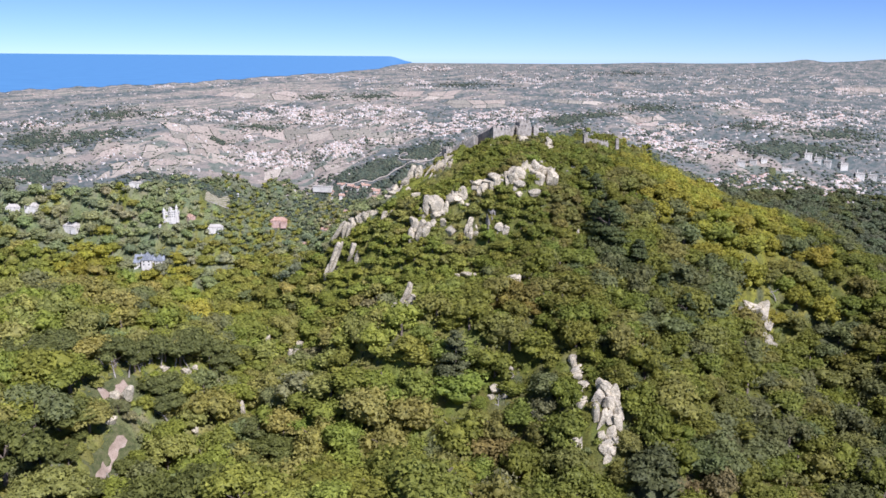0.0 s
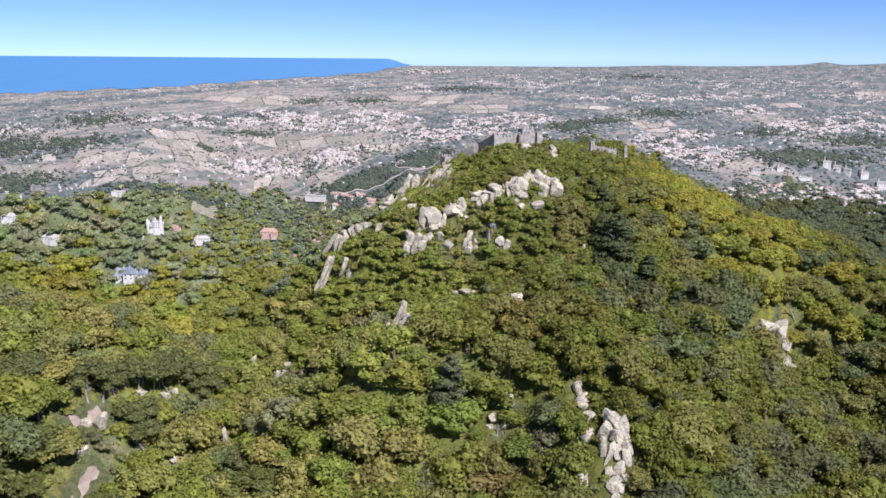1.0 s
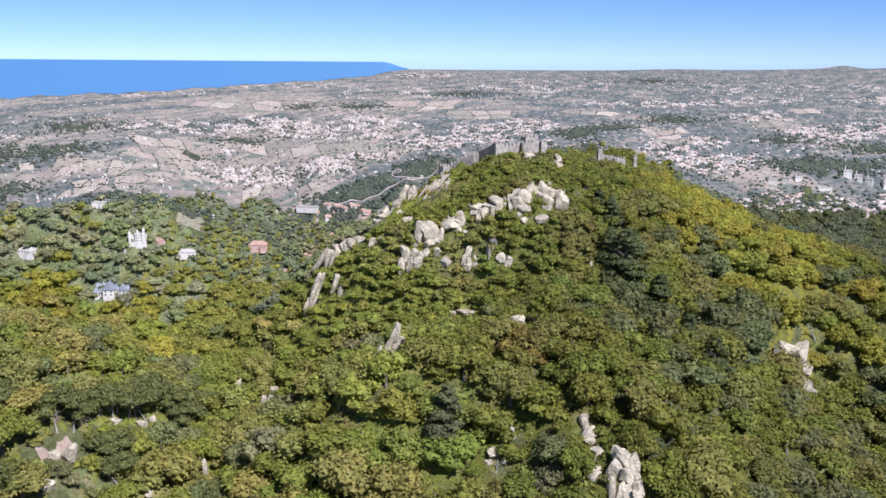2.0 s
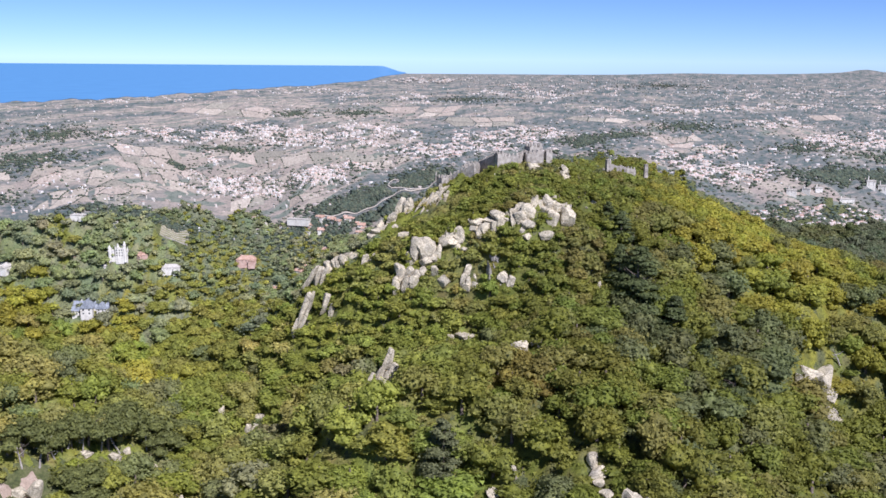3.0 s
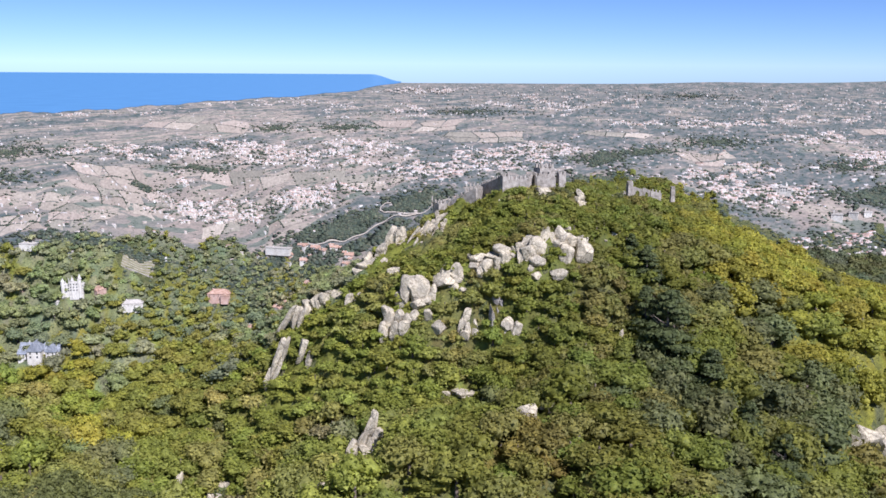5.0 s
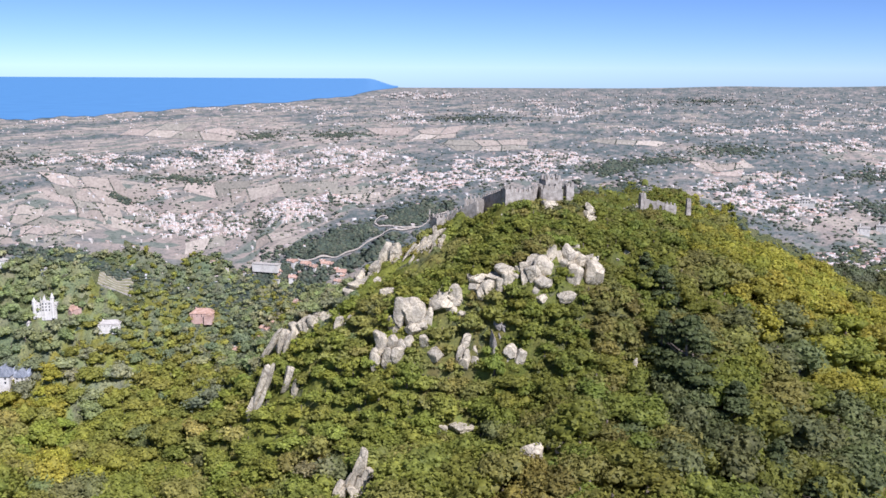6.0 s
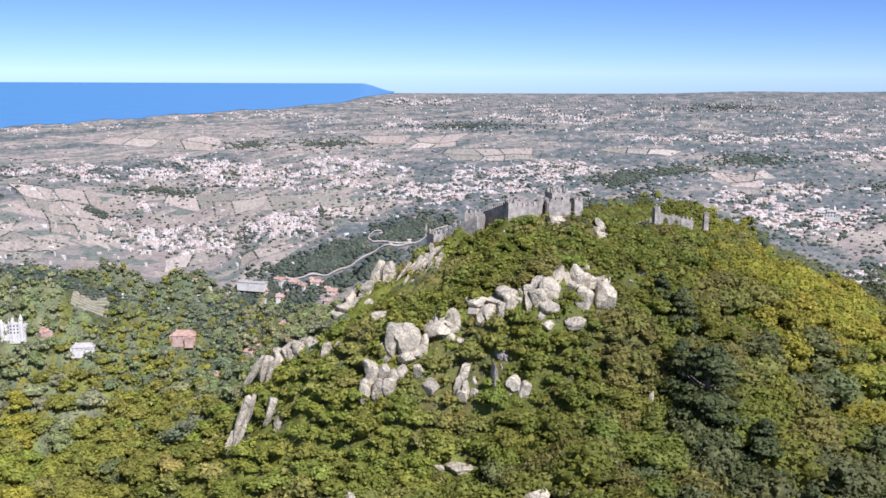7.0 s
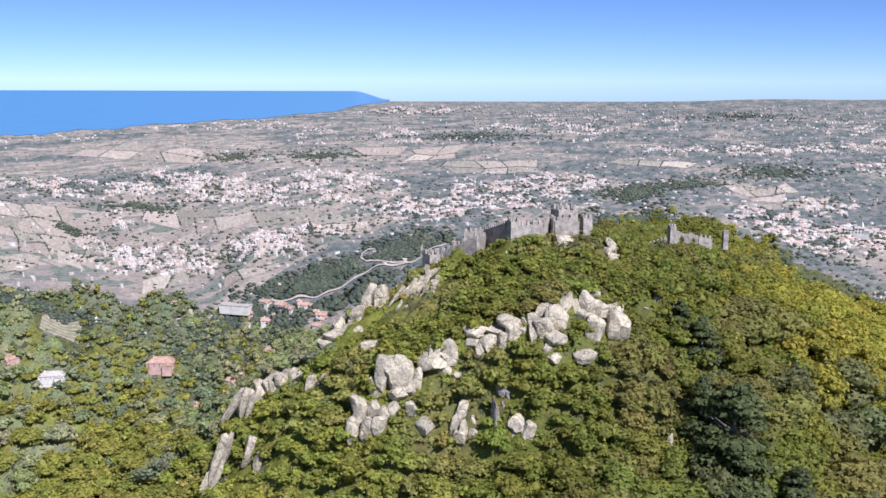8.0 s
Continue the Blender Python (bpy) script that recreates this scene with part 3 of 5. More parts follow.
def boulder(seed, w, d, h, round_=1.0, level=4, broken=False):
    """A granite block: a ball cut by joint planes, weathered, or freshly broken with flat faces."""
    rng = np.random.default_rng(seed)
    v = ICO[level][0].copy()
    v = np.sign(v) * np.abs(v) ** (rng.uniform(0.42, 0.7) * round_)
    if round_ < 1:
        v[:, :2] *= (1 - rng.uniform(0.1, 0.35) * (v[:, 2:3] + 1) / 2)
    spin = rng.uniform(-0.5, 0.5)
    v[:, :2] = v[:, :2] @ np.array([(math.cos(spin), -math.sin(spin)), (math.sin(spin), math.cos(spin))])
    for k in range(11 if broken else 17):
        nrm = rng.normal(size=3)
        nrm[2] *= 0.75
        nrm /= np.linalg.norm(nrm)
        cut = rng.uniform(0.5, 0.85) if broken else rng.uniform(0.56, 1.0)
        over = v @ nrm - cut
        v -= np.outer(np.where(over > 0, over * 0.985, 0), nrm)
    ph = rng.uniform(0, 6, 6)
    bump = 0.05 * np.sin(v[:, 0] * 3.1 + ph[0]) * np.sin(v[:, 1] * 2.7 + ph[1]) + 0.035 * np.sin(v[:, 2] * 5.3 + ph[2] + v[:, 0] * 2) + 0.018 * np.sin(v[:, 0] * 9 + ph[3]) * np.sin(v[:, 2] * 8 + v[:, 1] * 7 + ph[4])
    v *= (1 + bump * (0.35 if broken else 1))[:, None]
    v /= np.abs(v).max(0)
    return v * np.array([w / 2, d / 2, h / 2])


BROKEN = ("front_rock", "wall_slabs", "shard", "west_slab", "east_rock")
JOINTED = ("front_rock", "shard", "west_slab", "wall_slabs", "spur", "teeth", "grey_tooth", "twins", "slab_pile")
GROW = {"crest": 1.36, "saddle": 1.42, "brow": 1.45, "shoulder": 1.4, "teeth": 1.5, "twins": 1.5, "grey_tooth": 1.4, "crest_foot": 1.3, "wall_slabs": 1.2, "west_tor": 1.45, "west_slab": 1.32, "east_rock": 1.15, "spur": 1.3, "front_rock": 1.12, "white_rock": 1.6, "shard": 1.25, "trail_rock": 1.5, "small_rock": 1.3}
count = 0
for cluster, blocks in OUTCROPS.items():
    for bx, by, bz, w, h, lean in blocks:
        bare = cluster in ("shard", "wall_slabs", "west_tor")
        KEEP.append((bx, by, bz - h * (0.5 if bare else 0.25), w / 2 + (1.0 if bare else 0), {"east_rock": 10, "front_rock": 6, "shard": 15, "wall_slabs": 13, "west_tor": 13}.get(cluster, 9)))
        shaft = cluster in JOINTED
        count += 1
        pick = random.Random(count)
        pieces = 1
        if shaft and min(w, h) > 1.2 and w * h > 6 and cluster not in BROKEN:
            pieces = 3 if w * h > 22 else 2
        elif 12 < w * h < 30 and not shaft:
            pieces = 2
        grow = GROW.get(cluster, 1.12)
        w, h = w * grow, h * grow
        for k in range(pieces):
            f = (k + 0.5) / pieces - 0.5
            pw = w / pieces * (pick.uniform(1.0, 1.35) if pieces > 1 else 1)
            ph = h * (pick.uniform(0.6, 1.05) if pieces > 1 else 1)
            depth = (pw if pieces < 2 else w * 0.6) * 0.8 + 0.6
            px, py = bx + f * w * math.cos(radians(lean)), by + (pick.uniform(-0.25, 0.25) * w if pieces > 1 else 0)
            pz = bz - f * w * math.sin(radians(lean)) - (h - ph) * 0.4
            low = min(pz - ph / 2, gz(px, py) - 0.4)
            sunk = min(pz - ph / 2 - low, 2.5)
            level = 4 if pw > 3.2 else 3
            v = boulder(count * 5 + k, pw, depth, ph + sunk, 0.6 if shaft else 1.0, level, cluster in BROKEN)
            a = radians(lean + (pick.uniform(-9, 9) if pieces > 1 else 0))
            v = np.c_[v[:, 0] * math.cos(a) + v[:, 2] * math.sin(a), v[:, 1], -v[:, 0] * math.sin(a) + v[:, 2] * math.cos(a)]
            me = mesh_of("boulder", v, [ICO[level][1]], GREY_GRANITE if cluster == "grey_tooth" else GRANITE, smooth=True)
            me.set_sharp_from_angle(angle=radians(26))
            ob = new("boulder", me)
            ob.location = (px, py, pz - sunk / 2)
            tagged(ob, ROCK_LABEL.get(cluster, "rounded pale granite boulder of a hillside outcrop"), "rock", "granite boulders of the hill")

# ---- the castle on the summit ----
def battlement(bm_list, x0, y0, x1, y1, z0, z1, thick, size):
    """Merlons between two points of a wall's top."""
    run = math.hypot(x1 - x0, y1 - y0)
    n = max(2, int(run / (size * 2)))
    turn = math.atan2(y1 - y0, x1 - x0)
    for k in range(n):
        f = (k + 0.5) / n
        bm = bmesh.new()
        m = Matrix.Translation((x0 + (x1 - x0) * f, y0 + (y1 - y0) * f, z0 + (z1 - z0) * f)) @ Matrix.Rotation(turn, 4, "Z")
        box(bm, -size / 2, size / 2, -thick / 2, thick / 2, -0.05, size * 1.5)
        for vert in bm.verts:
            if vert.co.z > 0:
                vert.co.x *= 0.8
                vert.co.y *= 0.7
        bmesh.ops.transform(bm, matrix=m, verts=bm.verts)
        bm_list.append(bm)


def curtain_wall(owner, x0, y0, x1, y1, top0, top1, thick=0.55, foot=4.0, size=0.5):
    bm = bmesh.new()
    n = 8
    dx, dy = x1 - x0, y1 - y0
    run = math.hypot(dx, dy)
    ox, oy = -dy / run * thick / 2, dx / run * thick / 2
    rings = []
    for k in range(n + 1):
        f = k / n
        x, y, t = x0 + dx * f, y0 + dy * f, top0 + (top1 - top0) * f
        rings.append([bm.verts.new((x + s * ox * (1.25 if z < t else 1), y + s * oy * (1.25 if z < t else 1), z)) for s, z in ((-1, t - foot), (1, t - foot), (1, t), (-1, t))])
    for a, b in zip(rings, rings[1:]):
        for k in range(4):
            bm.faces.new((a[k], a[(k + 1) % 4], b[(k + 1) % 4], b[k]))
    bm.faces.new(rings[0][::-1])
    bm.faces.new(rings[-1])
    wall = part("wall", bm, STONE, owner)
    teeth = []
    battlement(teeth, x0, y0, x1, y1, top0, top1, thick, size)
    for t in teeth:
        part("merlon", t, STONE, wall)
    KEEP.append(((x0 + x1) / 2, (y0 + y1) / 2, min(top0, top1) - 1.3, run / 2, 7))


def tower(owner, cx, cy, w, d, foot, top, turn=0.0, size=0.42, windows=(), name="tower"):
    """A square tower with a walled roof platform, merlons and loopholes."""
    m = Matrix.Translation((cx, cy, 0)) @ Matrix.Rotation(radians(turn), 4, "Z")
    bm = bmesh.new()
    vs = box(bm, -w / 2, w / 2, -d / 2, d / 2, foot, top)
    for vert in vs:
        if vert.co.z < top - 0.1:
            vert.co.x *= 1.1
            vert.co.y *= 1.1
    bmesh.ops.inset_region(bm, faces=[f for f in bm.faces if f.calc_center_median().z > top - 0.01], thickness=0.28, depth=0)
    bm.faces.ensure_lookup_table()
    inner = [f for f in bm.faces if f.calc_center_median().z > top - 0.01 and len(f.verts) == 4 and abs(f.calc_center_median().x) < 0.01 and abs(f.calc_center_median().y) < 0.01]
    bmesh.ops.translate(bm, verts=[v for f in inner for v in f.verts], vec=(0, 0, -0.5))
    bmesh.ops.transform(bm, matrix=m, verts=bm.verts)
    body = part(name, bm, STONE, owner)
    teeth = []
    e = 0.14
    c = [(-w / 2 + e, -d / 2 + e), (w / 2 - e, -d / 2 + e), (w / 2 - e, d / 2 - e), (-w / 2 + e, d / 2 - e)]
    for a, b in zip(c, c[1:] + c[:1]):
        battlement(teeth, *a, *b, top, top, 0.28, size)
    for t in teeth:
        bmesh.ops.transform(t, matrix=m, verts=t.verts)
        part("merlon", t, STONE, body)
    for wx, wz, ww, wh in windows:
        bm = bmesh.new()
        box(bm, wx - ww / 2, wx + ww / 2, -d / 2 - 0.06, -d / 2 + 0.1, wz, wz + wh, m)
        part("window", bm, GLASS, body, "dark narrow window opening")
    KEEP.append((cx, cy - d / 2, foot + (top - foot) * 0.5, w / 2, 7))


castle = thing("castle", 0, 0, 0, "ruined grey stone hilltop castle with battlemented walls", "castle")
# the end bastion and the walls that climb to the keep
tower(castle, -43.5, 339.8, 2.9, 2.6, 82.5, 88.0, -48, size=0.5)
for px, pz in ((-45.6, 1.3), (-41.2, 1.2)):
    bm = bmesh.new()
    tube(bm, [(px, 339.6, 87.3), (px, 339.6, 88.7), (px + 0.1, 339.6, 88.0 + pz + 0.6)], [0.3, 0.24, 0.1])
    part("pinnacle", bm, STONE, castle)
curtain_wall(castle, -41.7, 341.0, -37.2, 338.5, 87.9, 90.5, foot=5.5, size=0.55)
curtain_wall(castle, -37.2, 338.5, -33.4, 336.5, 90.5, 92.7, foot=5.5, size=0.55)
curtain_wall(castle, -33.4, 336.5, -33.0, 344.0, 92.7, 91.2, foot=5.5, size=0.55)
curtain_wall(castle, -34.4, 344.0, -33.6, 348.0, 91.0, 91.4)
curtain_wall(castle, -33.6, 348.0, -27.4, 335.8, 91.6, 95.2, foot=6, size=0.6)
tower(castle, -26.1, 335.4, 2.1, 2.0, 89.5, 96.0, 32, size=0.46)
curtain_wall(castle, -25.0, 335.4, -20.6, 337.6, 95.0, 95.2, foot=5.5, size=0.6)
curtain_wall(castle, -20.6, 337.6, -19.4, 342.0, 95.2, 95.9, foot=4.5)
tower(castle, -16.6, 342.2, 4.3, 3.4, 91.0, 97.7, 32, size=0.62, windows=((0.3, 95.7, 0.46, 1.0), (-1.3, 96.2, 0.28, 0.6)), name="keep")
curtain_wall(castle, -18.2, 338.6, -13.4, 339.2, 95.8, 95.6, foot=4.5)
curtain_wall(castle, -19.2, 342.0, -18.2, 338.6, 95.9, 95.8, foot=5)
tower(castle, -12.1, 340.2, 1.9, 1.7, 91.0, 96.3, 28, size=0.46)
curtain_wall(castle, -38.6, 351.0, -34.6, 352.0, 90.9, 91.2, foot=5)

# outworks on the eastern shoulder
outwork = thing("castle_outwork", 0, 0, 0, "small ruined stone turret and wall on the wooded crest", "castle")
tower(outwork, 5.9, 361.0, 1.4, 1.4, 85.5, 92.0, 25, size=0.36)
curtain_wall(outwork, -1.4, 360.0, 4.9, 361.0, 87.0, 89.4, foot=4.5, size=0.36)


def ruined_arch(owner, x0, x1, y, foot, top):
    """A broken wall with an open archway between two piers."""
    w = x1 - x0
    for a, b, lo, hi in ((x0, x0 + 0.32 * w, foot, top), (x1 - 0.3 * w, x1, foot, top - 0.5)):
        bm = bmesh.new()
        for vert in box(bm, a, b, y - 0.3, y + 0.3, lo, hi):
            vert.co.x += 0.06 * math.sin(vert.co.z * 3)
        part("pier", bm, STONE, owner)
    bm = bmesh.new()
    rise = 0.42 * w * 0.5
    span = [(x0 + w * (0.32 + 0.38 * k / 8), top - 1.5 + rise * math.sin(math.pi * k / 8)) for k in range(9)]
    lower = [[bm.verts.new((px, y + e, pz)) for px, pz in span] for e in (-0.28, 0.28)]
    upper = [[bm.verts.new((px, y + e, top - 0.15 - 0.3 * k / 8)) for k, (px, pz) in enumerate(span)] for e in (-0.28, 0.28)]
    for k in range(8):
        for q in ((lower[0], upper[0]), (upper[0], upper[1]), (upper[1], lower[1]), (lower[1], lower[0])):
            bm.faces.new((q[0][k], q[0][k + 1], q[1][k + 1], q[1][k]))
    part("arch", bm, STONE, owner)


ruined_arch(outwork, 6.7, 9.4, 361.3, 85.5, 90.9)
ruined_arch(outwork, 9.5, 11.6, 361.8, 85.5, 90.6)
curtain_wall(outwork, 11.7, 362.0, 14.6, 362.6, 89.8, 89.2, foot=4.5, size=0.4)
tower(outwork, 18.1, 369.0, 1.1, 1.1, 86.0, 89.9, 15, size=0.32)

# ---- houses of the valley ----
def gable(bm, x0, x1, y0, y1, z, rise, along="x", over=0.15):
    x0, x1, y0, y1 = x0 - over, x1 + over, y0 - over, y1 + over
    if along == "x":
        ends = [((x0, y0), (x0, y1), (x0, (y0 + y1) / 2)), ((x1, y0), (x1, y1), (x1, (y0 + y1) / 2))]
    else:
        ends = [((x0, y0), (x1, y0), ((x0 + x1) / 2, y0)), ((x0, y1), (x1, y1), ((x0 + x1) / 2, y1))]
    a = [bm.verts.new((*p, z if k < 2 else z + rise)) for k, p in enumerate(ends[0])]
    b = [bm.verts.new((*p, z if k < 2 else z + rise)) for k, p in enumerate(ends[1])]
    for f in ((a[0], a[2], b[2], b[0]), (a[2], a[1], b[1], b[2]), (a[0], a[1], a[2]), (b[0], b[2], b[1]), (a[0], b[0], b[1], a[1])):
        bm.faces.new(f)
    bmesh.ops.recalc_face_normals(bm, faces=bm.faces)


def windows_on(body, x0, x1, y, z0, z1, rows, cols, mat=None):
    for r in range(rows):
        for c in range(cols):
            x = x0 + (x1 - x0) * (c + 0.5) / cols
            z = z0 + (z1 - z0) * (r + 0.28) / rows
            s = min((x1 - x0) / cols * 0.38, (z1 - z0) / rows * 0.4)
            bm = bmesh.new()
            box(bm, x - s / 2, x + s / 2, y - 0.04, y + 0.05, z, z + s * 1.25)
            part("window", bm, GLASS, body)


def house(x, y, w, h, wall, roof, label, turn=0.0, kind="gable", rows=2, wing=True):
    w, h = (w, h * 0.55) if label.startswith("long") else (w, h) if kind == "flat" else (w * 0.88, h * 0.85)
    z = gz(x, y) - 0.3 - (0.1 * h if kind != "flat" else 0)
    hs = thing("house", x, y, z, label, "house", "houses of the valley", turn)
    d = w * 0.6
    eave = h * 0.36 + 0.2
    bm = bmesh.new()
    box(bm, -w / 2, w / 2, -d / 2, d / 2, -1.5, eave)
    body = part("wall", bm, wall, hs)
    bm = bmesh.new()
    if kind == "flat":
        box(bm, -w / 2 - 0.1, w / 2 + 0.1, -d / 2 - 0.1, d / 2 + 0.1, eave, eave + h * 0.12)
    elif kind == "hip":
        vs = box(bm, -w / 2 - 0.15, w / 2 + 0.15, -d / 2 - 0.15, d / 2 + 0.15, eave, eave + h * 0.36)
        for q in vs:
            if q.co.z > eave + 0.01:
                q.co.x *= 0.5
                q.co.y *= 0.08
    else:
        gable(bm, -w / 2, w / 2, -d / 2, d / 2, eave, h * 0.36)
    part("roof", bm, roof, hs)
    windows_on(body, -w / 2, w / 2, -d / 2, 0.35, eave, rows, max(2, int(w / 1.1)))
    if wing:
        bm = bmesh.new()
        box(bm, w * 0.12, w * 0.46, -d * 0.72, -d / 2, -1.5, eave * 0.7)
        part("wing", bm, wall, hs)
        bm = bmesh.new()
        gable(bm, w * 0.12, w * 0.46, -d * 0.72, -d / 2 + 0.1, eave * 0.7, h * 0.22, "y", 0.1)
        part("roof", bm, roof, hs)
    bm = bmesh.new()
    box(bm, -w * 0.3, -w * 0.3 + 0.3, -0.15, 0.15, eave, eave + h * 0.45)
    part("chimney", bm, wall, hs)
    KEEP.append((x, y - d / 2, z + h * 0.5, w / 2, 3))


VILLAS = [
    # finish, x, y, width, height
    ("pink", -140.8, 337.3, 4.5, 2.9),
    ("pink", -109.6, 348.8, 7.2, 3.7),
    ("pink", -159.8, 330.6, 1.6, 1.7),
    ("pink", -98.4, 342.5, 2.6, 2.4),
    ("white", -131.3, 338.6, 6.4, 2.7),
    ("white", -161.2, 337.5, 5.4, 1.2),
    ("white", -150.5, 340.1, 2.9, 0.9),
    ("white", -150.2, 331.4, 1.8, 1.4),
    ("white", -203.2, 323.9, 5.8, 3.6),
    ("white", -196.9, 326.1, 5.5, 3.6),
    ("white", -181.4, 325.8, 6.7, 4.0),
]
VILLAGE = [
    # finish, x, y, width, height
    ("red", -87.3, 358.7, 3.2, 2.0),
    ("red", -90.7, 357.2, 2.4, 1.9),
    ("red", -86.1, 356.3, 3.2, 2.4),
    ("red", -83.4, 358.1, 2.7, 2.2),
    ("red", -80.7, 357.2, 2.4, 1.8),
    ("red", -77.7, 357.6, 2.6, 1.9),
    ("red", -72.7, 356.1, 2.9, 2.5),
    ("red", -72.9, 353.1, 2.1, 1.8),
    ("red", -82.9, 350.3, 3.0, 2.2),
    ("red", -89.5, 342.7, 4.5, 2.9),
    ("red", -97.3, 341.8, 3.1, 2.5),
    ("red", -94.3, 344.1, 1.9, 1.9),
    ("red", -90.9, 356.6, 1.6, 1.2),
    ("red", -89.1, 357.5, 1.4, 1.2),
    ("red", -87.2, 358.0, 1.6, 1.3),
    ("red", -84.3, 356.6, 1.5, 1.2),
]
VILLAGE_EDGE = [
    # finish, x, y, width, height
    ("red", -82.7, 358.2, 1.6, 1.2),
    ("red", -80.4, 357.2, 1.6, 1.2),
    ("red", -78.6, 358.2, 1.5, 1.2),
    ("red", -76.2, 357.9, 1.9, 1.3),
    ("red", -74.2, 356.6, 1.5, 1.4),
    ("red", -72.0, 355.0, 1.5, 1.4),
    ("red", -83.3, 350.1, 2.5, 1.9),
    ("red", -90.7, 345.5, 3.2, 2.1),
    ("red", -88.1, 346.6, 2.5, 1.6),
    ("plain", -99.5, 356.3, 2.1, 1.3),
    ("plain", -94.1, 358.1, 7.5, 2.2),
    ("plain", -90.8, 355.7, 1.9, 1.5),
    ("red", -189.4, 301.9, 3.4, 2.9),
    ("red", -185.0, 304.0, 2.9, 2.4),
]
TOWN_BLOCKS = [
    # finish, x, y, width, height
    ("block", 69.3, 397.5, 3.4, 2.9),
    ("block", 74.4, 398.6, 2.6, 2.6),
    ("block", 78.4, 399.3, 2.6, 2.6),
    ("block", 97.2, 406.0, 3.0, 4.4),
    ("block", 101.4, 406.7, 2.8, 4.4),
    ("block", 105.6, 407.3, 2.6, 4.2),
    ("block", 112.0, 408.1, 3.2, 3.4),
    ("block", 118.6, 407.7, 3.6, 3.6),
    ("block", 124.0, 408.6, 3.4, 3.4),
    ("block", 129.5, 409.3, 4.0, 3.2),
    ("block", 87.7, 399.8, 5.2, 1.9),
]
FINISH = {
    "pink": (PINK, TILE, "hip", "pink plastered villa with clay-tiled roof among trees"),
    "white": (WHITE, GREYROOF, "hip", "white manor house with pale grey roof among trees"),
    "red": (WHITE, TILE, "gable", "white house with orange clay-tiled roof"),
    "plain": (WHITE, GREYROOF, "flat", "long white flat-roofed building"),
    "block": (WHITE, GREYROOF, "flat", "white apartment block in the far town"),
}
for i, (kind, hx, hy, w, h) in enumerate(VILLAS + VILLAGE + VILLAGE_EDGE + TOWN_BLOCKS):
    wall, roof, form, label = FINISH[kind]
    house(hx, hy, w, h, wall, roof, label, (i * 37) % 50 - 25, form, 4 if kind == "block" else 2, kind in ("pink", "red", "white"))


def church(x, y, w, h):
    z = gz(x, y) - 0.3
    c = thing("church", x, y, z, "large white town palace with a tower", "building", turn=-12)
    for k, (a, b, top) in enumerate(((-0.5, -0.1, 0.7), (-0.1, 0.3, 0.9), (0.3, 0.5, 0.6))):
        bm = bmesh.new()
        box(bm, a * w, b * w, -1.4, 1.4, -1.0, h * top)
        body = part("wall", bm, WHITE, c)
        bm = bmesh.new()
        gable(bm, a * w, b * w, -1.4, 1.4, h * top, h * 0.22)
        part("roof", bm, GREYROOF, c)
        windows_on(body, a * w, b * w, -1.4, 0.3, h * top, 2, 3)
    bm = bmesh.new()
    tube(bm, [(w * 0.2, 0, 0), (w * 0.2, 0, h * 1.25), (w * 0.2, 0, h * 1.8)], [0.55, 0.5, 0.04], 4)
    part("tower", bm, WHITE, c)


church(53.2, 399.8, 5.6, 1.9)


def palace(x, y, w, h):
    """A white palace with a stepped body, turrets and many pinnacles."""
    z = gz(x, y) - 0.3
    p = thing("palace", x, y, z, "ornate white stone palace with spires and pinnacles", "palace", turn=18)
    blocks = ((-0.5, -0.1, -0.3, 0.3, 0.62), (-0.12, 0.3, -0.36, 0.3, 0.8), (0.28, 0.5, -0.25, 0.3, 0.58))
    for x0, x1, y0, y1, top in blocks:
        bm = bmesh.new()
        box(bm, x0 * w, x1 * w, y0 * w, y1 * w, -2.0, top * h)
        body = part("wall", bm, WHITE, p)
        bm = bmesh.new()
        box(bm, x0 * w - 0.08, x1 * w + 0.08, y0 * w - 0.08, y1 * w + 0.08, top * h, top * h + 0.16)
        part("cornice", bm, WHITE, p)
        windows_on(body, x0 * w, x1 * w, y0 * w, 0.3, top * h, 3, 3)
        for cx in (x0, (x0 + x1) / 2, x1):
            for cy in (y0, y1):
                bm = bmesh.new()
                tube(bm, [(cx * w, cy * w, top * h - 0.2), (cx * w, cy * w, top * h + 0.5), (cx * w, cy * w, top * h + 1.3)], [0.18, 0.14, 0.03], 5)
                part("pinnacle", bm, WHITE, p)
    for cx, top in ((0.36, 1.35), (-0.42, 1.05), (0.02, 1.15)):
        bm = bmesh.new()
        tube(bm, [(cx * w, -0.3 * w, -1.5), (cx * w, -0.3 * w, top * h * 0.78), (cx * w, -0.3 * w, top * h * 0.82), (cx * w, -0.3 * w, top * h * 1.12)], [0.5, 0.46, 0.56, 0.03], 8)
        part("turret", bm, WHITE, p)
    KEEP.append((x, y - 2, z + 1.9, w / 2, 4))


palace(-146.6, 334.4, 5.8, 3.5)


